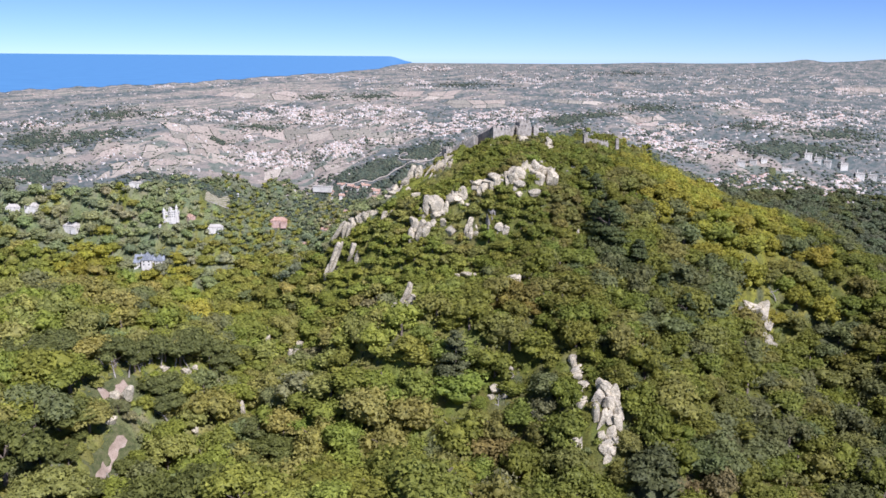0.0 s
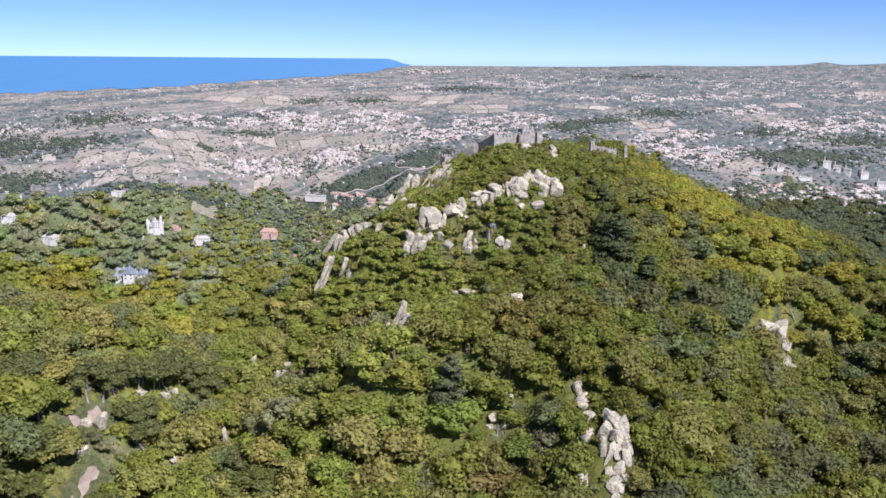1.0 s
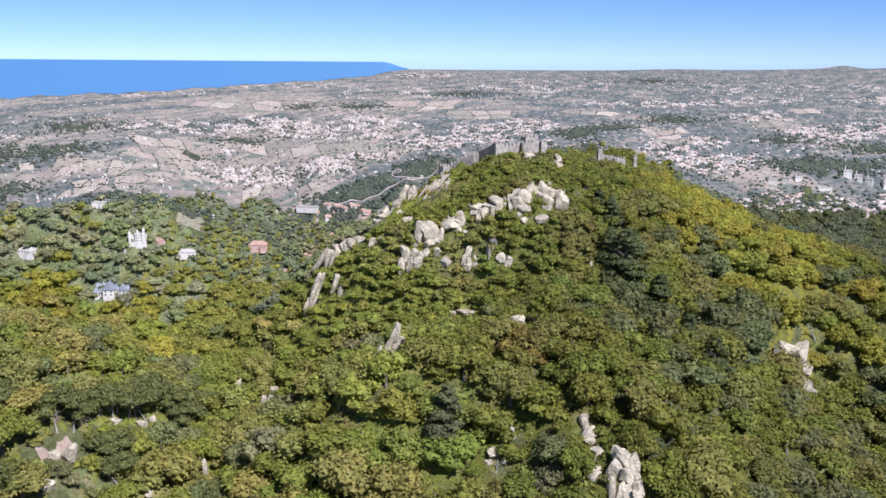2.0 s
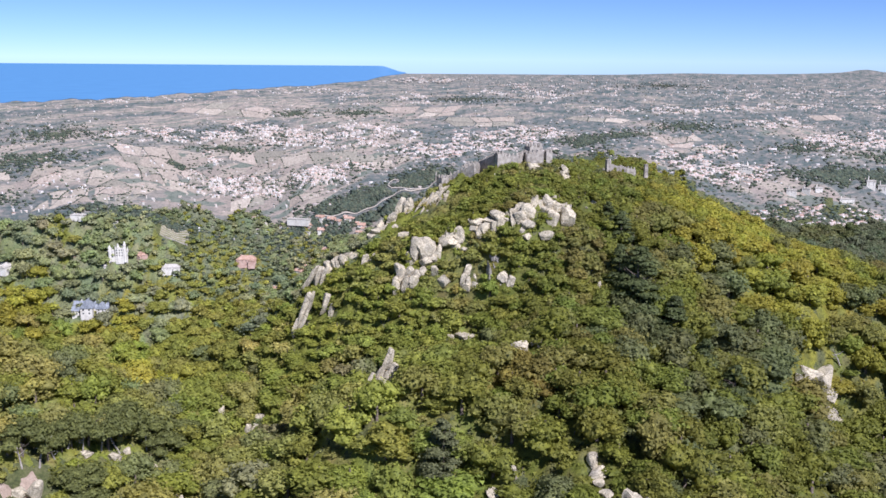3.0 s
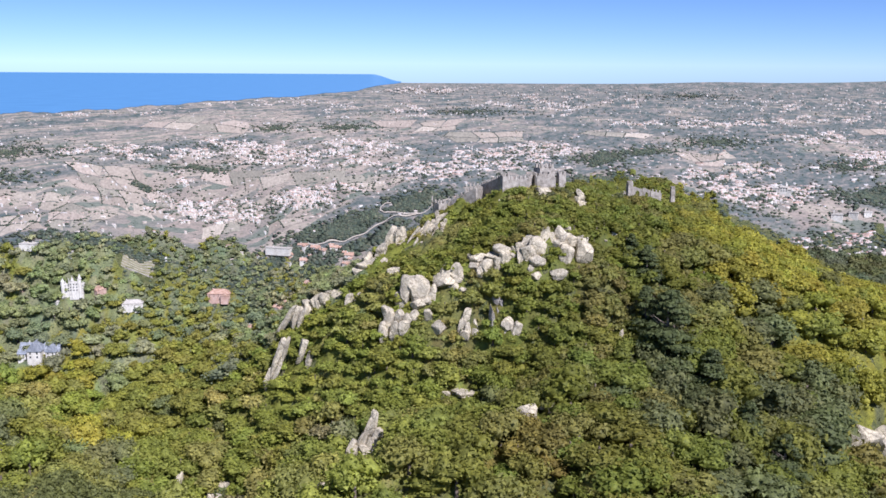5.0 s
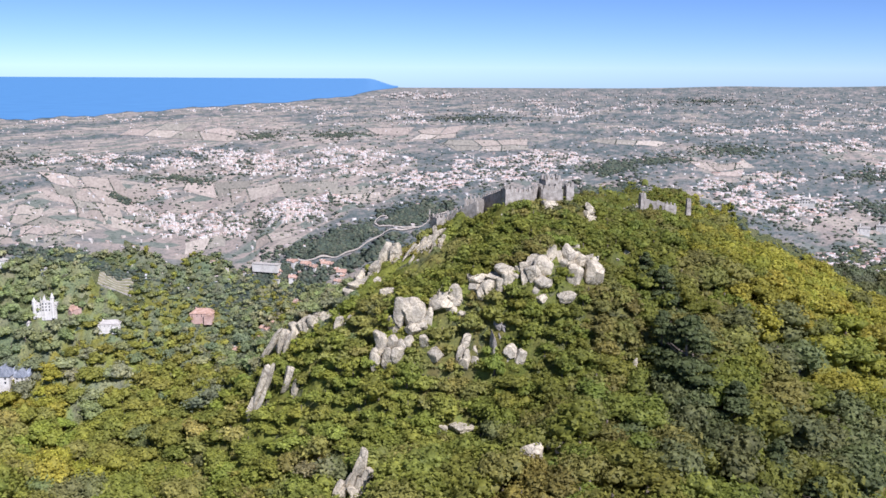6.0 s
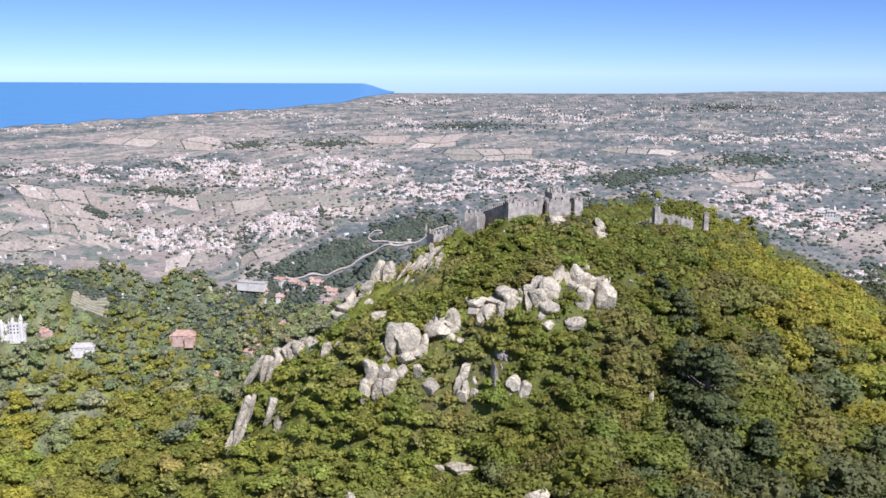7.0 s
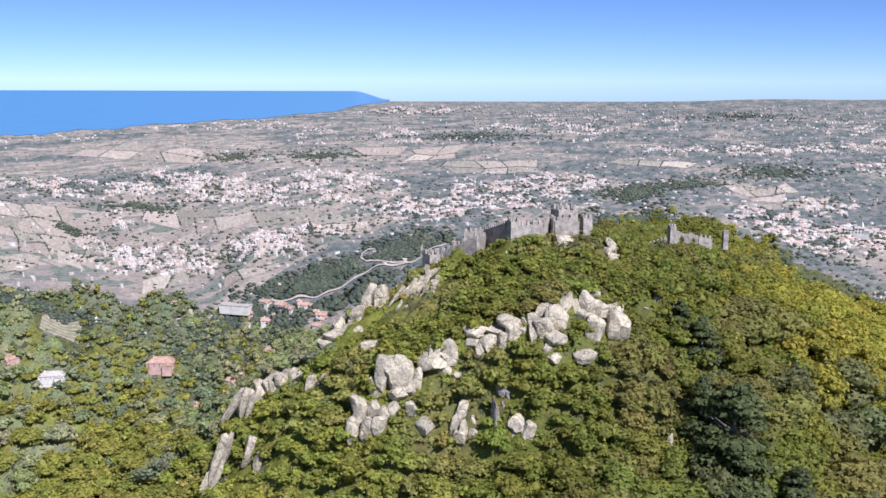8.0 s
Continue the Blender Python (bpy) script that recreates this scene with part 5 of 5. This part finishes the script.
# the tall dark conifers on the eastern flank
for x, y, w, h in ((13.5, 299.0, 11.5, 1.0), (9.0, 303.0, 7.5, 1.0), (22.5, 294.0, 10.0, 0.9), (9.5, 316.0, 6.5, 0.9), (5.5, 319.0, 5.0, 0.9), (30.0, 290.0, 9.5, 0.8), (37.0, 286.0, 9.0, 0.8), (-29.5, 250.0, 9.0, 0.7)):
    single_tree(("cedar", int(abs(x)) % 3), x, y, gz(x, y) - 0.2, w, (0.150, 0.166, 0.074) if y > 280 else GREY, x * 31)

for kind, items in mass.items():
    V, T, Q, C, n = [], [], [], [], 0
    for x, y, z, w, tint, turn, k in items:
        v, t, q = templates["big" if w > 9 else kind, k]
        c, s = math.cos(turn), math.sin(turn)
        wide = 1.0 + 0.42 * ((x * 5.3 + y) % 1)
        V.append(np.c_[(v[:, 0] * c - v[:, 1] * s) * wide, (v[:, 0] * s + v[:, 1] * c) * (2.3 - wide), v[:, 2] * (0.78 + 0.45 * ((x * 3.7) % 1))] * w + (x, y, z))
        T.append(t + n)
        Q.append(q + n)
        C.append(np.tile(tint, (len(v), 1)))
        n += len(v)
        if w > 3.6:
            trunks.append((x, y, z, w))
    me = mesh_of("woodland", np.concatenate(V), [np.concatenate(T), np.concatenate(Q)], LEAF_MASS, np.concatenate(C), smooth=True)
    tagged(new("woodland", me), {"mid": "mixed green woodland crowns on the hill", "small": "dense low evergreen scrub and trees on the upper hill", "tiny": "distant wooded valley of mixed greens"}[kind], "woodland", kind="stuff")

tv, tq = [], []
for x, y, z, w in trunks:
    n = len(tv)
    r = 0.035 * w
    tv += [(x - r, y - r, z - 0.4), (x + r, y - r, z - 0.4), (x, y + r, z - 0.4), (x - r * 0.5, y - r * 0.5, z + w * 0.5), (x + r * 0.5, y - r * 0.5, z + w * 0.5), (x, y + r * 0.5, z + w * 0.5)]
    tq += [(n, n + 1, n + 4, n + 3), (n + 1, n + 2, n + 5, n + 4), (n + 2, n, n + 3, n + 5)]
tagged(new("woodland_trunks", mesh_of("woodland_trunks", np.array(tv), [np.array(tq)], BARK)), "brown trunks under the woodland crowns", "woodland", kind="stuff")

# umbrella pines along the edge of the clearing, their pale trunks bare
pine_rng = random.Random(9)
for a, b in GROVE:
    if a < -80 and b > 234:
        w = pine_rng.uniform(8.5, 12.0)
        px, py = a + pine_rng.uniform(-1, 1), b + pine_rng.uniform(1.0, 2.5)
        pine = single_tree(("umbrella", pine_rng.randrange(3)), px, py, gz(px, py) - 0.2, w, (0.225, 0.225, 0.085), pine_rng.uniform(0, 360))
        pine.scale.z = w * pine_rng.uniform(0.95, 1.2)

# ---- dead wood ----
def dead_tree(x, y, h, lean, seed, label="bleached bare tree trunk with forked limbs"):
    rng = random.Random(seed)
    z = gz(x, y) - 0.3
    root = thing("dead_tree", x, y, z, label, "dead tree", "dead trees of the grove", seed * 67)
    bm = bmesh.new()
    top = Vector((math.sin(radians(lean)) * h, rng.uniform(-0.1, 0.1) * h, math.cos(radians(lean)) * h))
    tube(bm, [(0, 0, -0.3), top * 0.45 + Vector((0.04 * h, 0, 0)), top], [0.045 * h, 0.032 * h, 0.012 * h], 8)
    part("trunk", bm, DEAD, root)
    for k in range(5):
        f = rng.uniform(0.4, 0.95)
        p = top * f
        a = rng.uniform(0, 6.28)
        q = p + Vector((math.cos(a) * 0.3 * h, math.sin(a) * 0.3 * h, rng.uniform(0.1, 0.3) * h))
        bm = bmesh.new()
        tube(bm, [p, (p + q) / 2 + Vector((0, 0, -0.03 * h)), q], [0.02 * h, 0.014 * h, 0.005 * h], 6)
        part("limb", bm, DEAD, root)


for k, (x, y) in enumerate(GROVE):
    dead_tree(x, y, (6.5, 5.5, 7.0, 5.0)[k % 4], (-28, 18, -12, 24, 8)[k % 5], k + 1)

# ---- the fields, towns and copses of the plain ----
WEST_TOWNS = [
    # x, drop below the horizon, half width, half depth in drop, houses
    (-140.1, 22.2, 14.9, 1.2, 300), (-115.2, 20.3, 6.9, 1.3, 200), (-104.2, 22.1, 6.4, 1.5, 260), (-78.2, 22.3, 13.7, 2.2, 420),
    (-102.6, 31.1, 17.2, 1.1, 420), (-85.5, 30.9, 8.0, 1.3, 260), (-127.2, 29.3, 4.6, 3.0, 90), (-205.7, 24.8, 10.3, 0.6, 110),
    (-110.0, 8.1, 17.2, 0.5, 190), (-67.3, 4.3, 12.6, 0.6, 200), (-159.6, 11.2, 16.0, 0.6, 110), (-73.2, 10.8, 13.7, 1.9, 150),
    (-55.5, 27.7, 8.7, 1.8, 230), (-33.6, 25.0, 10.3, 2.7, 360), (-19.2, 22.3, 8.0, 1.8, 220),
]
EAST_TOWNS = [
    # x, drop, half width, half depth, houses
    (23.4, 14.3, 16.0, 0.8, 170), (54.4, 13.4, 20.6, 1.2, 200), (-16.6, 8.3, 20.6, 2.3, 230), (66.2, 19.0, 9.2, 1.4, 170),
    (91.0, 25.6, 13.7, 2.3, 420), (31.3, 33.0, 6.4, 2.1, 170), (45.5, 28.5, 5.0, 1.5, 110), (54.0, 36.1, 6.0, 1.8, 190),
    (44.0, 38.5, 9.2, 2.7, 260), (65.9, 54.1, 10.3, 2.5, 230), (93.0, 58.0, 20.6, 3.4, 420), (120.2, 52.2, 10.3, 2.8, 260),
    (118.4, 13.6, 17.2, 1.4, 180), (117.1, 23.1, 13.7, 2.9, 200), (81.5, 9.0, 27.5, 1.7, 200),
]
FIELDS = [
    # x, drop, half width, half depth
    (-142.9, 28.1, 9.6, 1.6), (-161.8, 34.2, 11.0, 1.4), (-159.1, 38.3, 11.9, 1.3), (-143.1, 31.7, 8.0, 1.2),
    (-132.9, 31.7, 4.6, 1.3), (-198.0, 34.5, 5.7, 1.2), (-123.8, 14.7, 11.5, 1.3), (-85.6, 27.6, 6.4, 0.9),
    (-101.6, 26.9, 5.0, 0.8), (-65.6, 14.5, 3.9, 0.8), (-52.1, 15.2, 4.6, 1.1), (2.4, 17.8, 7.8, 0.5),
    (-37.6, 18.4, 8.2, 1.1), (37.3, 27.8, 8.2, 1.0), (-114.8, 34.2, 7.8, 0.6), (-182.6, 32.3, 6.9, 0.9),
    (-112.0, 26.0, 5.7, 0.8), (30.4, 25.0, 6.9, 0.8), (-70.6, 29.3, 6.4, 1.1), (-97.7, 34.9, 6.9, 0.6),
    (126.1, 12.5, 9.2, 0.6), (78.5, 17.1, 9.2, 0.6),
]
WOODS = [
    # x, drop, half width, half depth, trees
    (-135.5, 29.0, 3.2, 0.5, 60), (-56.7, 36.5, 11.9, 3.0, 520), (-81.7, 41.4, 22.9, 2.6, 700), (90.8, 38.3, 25.2, 3.2, 800),
    (-2.0, 25.9, 9.6, 3.1, 260), (-80.3, 15.5, 10.3, 1.3, 160), (-101.0, 15.6, 8.0, 1.3, 130), (32.8, 20.1, 16.0, 2.3, 260),
    (-201.5, 29.1, 18.3, 3.3, 420), (-199.1, 37.3, 16.0, 2.4, 420), (-179.4, 28.8, 20.6, 1.7, 260), (-1.7, 35.1, 13.7, 3.3, 200),
]
WOODS += [
    (25.8, 5.8, 20.6, 1.5, 200), (-143.9, 41.3, 20.6, 1.2, 420), (111.1, 31.1, 20.6, 3.0, 300), (11.8, 23.5, 9.2, 1.6, 150),
    (-175.2, 22.5, 20.6, 3.0, 260), (-120.8, 24.6, 13.7, 0.8, 120), (-44.0, 10.8, 20.6, 1.5, 180), (75.2, 27.8, 11.5, 2.0, 160),
    (-88.0, 42.2, 22.9, 1.2, 500), (-66.1, 46.8, 9.2, 3.0, 240),
]
WOODS += [(-72.0, 38.9, 20.0, 2.4, 650), (-86.0, 48.0, 16.0, 4.5, 300), (-100.0, 44.5, 12.0, 3.0, 160)]


def on_plain(x, d):
    """The place that lies a drop d below the horizon."""
    y = far_edge(np.asarray(x)) - 0.789 * np.asarray(d)
    return y, ground(x, y)


def coast_drop(x):
    return np.interp(x, [-260, -218, -157, -115, -76, -58, 200], [17.5, 15.2, 12, 8.6, 6, 3, 2.6])


HEDGES = []


def build_fields():
    """Dry fields in blocks of uneven parcels, with hedges between them."""
    rng = np.random.default_rng(12)
    tones = np.array([(0.40, 0.34, 0.265), (0.44, 0.375, 0.295), (0.36, 0.30, 0.235), (0.295, 0.265, 0.205), (0.42, 0.345, 0.275)])
    V, Q, C, n = [], [], [], 0
    for fx, fd, hw, hd in FIELDS:
        hw, hd = hw * 1.3, hd * 1.4
        cols, rows = max(1, round(hw / 3.4)), max(1, round(hd / 0.9))
        gx = np.linspace(-hw, hw, cols + 1)[:, None] + rng.normal(size=(cols + 1, rows + 1)) * hw / cols * 0.34
        gd = np.linspace(-hd, hd, rows + 1)[None] + rng.normal(size=(cols + 1, rows + 1)) * hd / rows * 0.3
        gx = fx + gx + 1.6 * gd * math.sin(fx * 2.1)
        gd = fd + gd + 0.07 * (gx - fx) * math.sin(fx)
        for i in range(cols):
            for j in range(rows):
                if rng.random() < 0.12:
                    continue
                u, v = np.meshgrid(np.linspace(0.03, 0.97, 7), np.linspace(0.05, 0.95, 5), indexing="ij")
                u, v = u.ravel(), v.ravel()
                corner = lambda g: g[i, j] * (1 - u) * (1 - v) + g[i + 1, j] * u * (1 - v) + g[i + 1, j + 1] * u * v + g[i, j + 1] * (1 - u) * v
                x, d = corner(gx), corner(gd)
                y, z = on_plain(x, d)
                V.append(np.c_[x, y, z + 0.14])
                k = np.arange(35).reshape(7, 5)
                Q.append(np.stack([k[:-1, :-1], k[:-1, 1:], k[1:, 1:], k[1:, :-1]], -1).reshape(-1, 4) + n)
                C.append(np.tile(tones[rng.integers(5)] * rng.uniform(0.76, 0.96), (35, 1)))
                n += 35
                for a, b in (((i, j), (i + 1, j)), ((i, j), (i, j + 1))):
                    if rng.random() < 0.7:
                        HEDGES.append((gx[a], gd[a], gx[b], gd[b]))
    me = mesh_of("dry_fields", np.concatenate(V), [np.concatenate(Q)], PAINT, np.concatenate(C), smooth=True)
    tagged(new("dry_fields", me), "pale dry fields of the farmland plain", "fields", kind="stuff")


build_fields()


def build_towns():
    rng = np.random.default_rng(5)
    spots = []
    for tx, td, sx, sd, n in WEST_TOWNS + EAST_TOWNS:
        # houses gather along short streets
        for k in range(max(6, n // 8)):
            r, a = math.sqrt(rng.random()) * 1.05, rng.uniform(0, 6.28)
            cx, cd = tx + 1.35 * sx * r * math.cos(a), td + 1.4 * sd * r * math.sin(a)
            run, dip = rng.uniform(0.6, 3.2), rng.normal() * 0.22
            f = rng.uniform(-1, 1, 20)[:, None]
            spots.append(np.c_[cx + f * run, cd + f * dip * run] + rng.normal(size=(20, 2)) * (0.25, 0.12))
    loose = np.c_[rng.uniform(-250, 160, 3600), 3 + 38 * rng.random(3600) ** 1.3]
    spots = np.concatenate(spots + [loose])
    spots = spots[(spots[:, 1] > coast_drop(spots[:, 0]) - 0.8)]
    walls = np.array([(0.63, 0.58, 0.50), (0.73, 0.70, 0.63), (0.54, 0.46, 0.37), (0.42, 0.36, 0.29), (0.60, 0.53, 0.45)])
    roofs = np.array([(0.44, 0.29, 0.23), (0.52, 0.42, 0.37), (0.42, 0.27, 0.21), (0.50, 0.47, 0.45), (0.58, 0.50, 0.45)])
    Y, Z = on_plain(spots[:, 0], spots[:, 1])
    V, T, Q, C, n = [], [], [], [], 0
    for (x, d), y, z in zip(spots, Y, Z):
        s = (0.175 + 0.018 * min(d, 40)) * rng.uniform(0.5, 1.25)
        if rng.random() < 0.04:
            s *= 1.7
        w, dp, h, rise = s * rng.uniform(0.8, 2.1), s * rng.uniform(0.15, 0.4), s * rng.uniform(0.06, 0.18), s * rng.uniform(0.1, 0.22)
        a = rng.uniform(-0.5, 0.5)
        ca, sa = math.cos(a), math.sin(a)
        b = np.array([(-w, -dp), (w, -dp), (w, dp), (-w, dp)]) / 2
        b = np.c_[b[:, 0] * ca - b[:, 1] * sa, b[:, 0] * sa + b[:, 1] * ca]
        lo, hi = np.c_[b, np.full(4, -s)], np.c_[b, np.full(4, h)]
        r = np.c_[np.array([(b[0] + b[3]) / 2, (b[1] + b[2]) / 2]), np.full(2, h + rise)]
        V.append(np.concatenate([lo, hi, hi * (1.04, 1.04, 1), r]) + (x, y, z + 0.06 * s))
        Q.append(np.array([(0, 1, 5, 4), (1, 2, 6, 5), (2, 3, 7, 6), (3, 0, 4, 7), (8, 9, 13, 12), (10, 11, 12, 13)]) + n)
        T.append(np.array([(11, 8, 12), (9, 10, 13)]) + n)
        wc, rc = walls[rng.integers(5)] * rng.uniform(0.8, 1.08), roofs[rng.integers(5)] * rng.uniform(0.85, 1.15)
        C.append(np.concatenate([np.tile(wc, (8, 1)), np.tile(rc, (6, 1))]))
        n += 14
    me = mesh_of("town_houses", np.concatenate(V), [np.concatenate(Q), np.concatenate(T)], PAINT, np.concatenate(C))
    tagged(new("town_houses", me), "scattered white and cream houses with clay roofs", "houses", kind="stuff")


build_towns()


def build_copses():
    """Woods, hedges and single trees that darken the plain."""
    rng = np.random.default_rng(8)
    X, D, S = [], [], []
    for wx, wd, hw, hd, n in WOODS:
        n = int(n * 2.3)
        r, a = np.abs(rng.normal(size=n)) * 0.62, rng.uniform(0, 6.28, n)
        r = r * (1 + 0.22 * np.sin(3 * a + wx) + 0.15 * np.sin(7 * a + wd))
        X.append(wx + hw * r * np.cos(a))
        D.append(wd + hd * r * np.sin(a))
        S.append(np.full(n, 0.95))
    for x0, d0, x1, d1 in HEDGES:
        f = np.arange(0, 1, 0.09) + rng.uniform(-0.04, 0.04, 12)
        X.append(x0 + (x1 - x0) * f)
        D.append(d0 + (d1 - d0) * f)
        S.append(np.full(12, 0.5))
    for tx, td, sx, sd, n in WEST_TOWNS + EAST_TOWNS:
        X.append(tx + rng.normal(size=n) * sx * 0.9)
        D.append(td + rng.normal(size=n) * sd * 0.9)
        S.append(np.full(n, 0.75))
    N = 13000
    x = rng.uniform(-270, 190, N)
    d = 2.5 + 52 * rng.random(N) ** 1.2
    u, v = x * 40 / d, (far_edge(x)) * 40 / d
    wood = np.sin(u * 0.021 + 1) * np.sin(v * 0.017 + 2) + 0.7 * np.sin(u * 0.06 + v * 0.045) + 0.5 * np.sin(v * 0.11 - u * 0.08)
    ok = wood > rng.uniform(-0.9, 0.9, N)
    X.append(x[ok])
    D.append(d[ok])
    S.append(np.full(ok.sum(), 0.62))
    x, d, size = np.concatenate(X), np.concatenate(D), np.concatenate(S)
    lane = np.full(len(x), 9.0)
    yy = far_edge(x) - 0.789 * d
    for (ax, ay), (bx, by) in list(zip(ROAD, ROAD[1:])) + list(zip(LOOP, LOOP[1:])):
        f = np.clip(((x - ax) * (bx - ax) + (yy - ay) * (by - ay)) / ((bx - ax) ** 2 + (by - ay) ** 2), 0, 1)
        lane = np.minimum(lane, np.hypot(x - ax - f * (bx - ax), (yy - ay - f * (by - ay)) * 1.3))
    ok = (d > coast_drop(x)) & (lane > 0.9)
    x, d, size = x[ok], d[ok], size[ok]
    y, z = on_plain(x, d)
    v0, f0 = ICO[0]
    V, T, C = [], [], []
    # leaf greens lightened and greyed: the haze over the plain is in these tones
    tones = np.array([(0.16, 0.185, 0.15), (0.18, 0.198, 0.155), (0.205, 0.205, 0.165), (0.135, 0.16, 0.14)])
    for i in range(len(x)):
        s = (0.07 + 0.0105 * d[i]) * rng.uniform(0.5, 1.6) * size[i]
        wob = 1.25 + 0.3 * np.sin(v0 @ rng.normal(size=3) * 3 + i)
        V.append(v0 * wob[:, None] * s * (rng.uniform(0.8, 1.7), 0.7, rng.uniform(0.5, 0.85)) + (x[i], y[i], z[i] + s * 0.3))
        T.append(f0 + i * len(v0))
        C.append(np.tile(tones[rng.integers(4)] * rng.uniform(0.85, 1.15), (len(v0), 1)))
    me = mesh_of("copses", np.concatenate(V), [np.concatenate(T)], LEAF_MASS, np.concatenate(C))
    tagged(new("copses", me), "haze-greyed green copses and hedges between dry fields", "trees", kind="stuff")


build_copses()
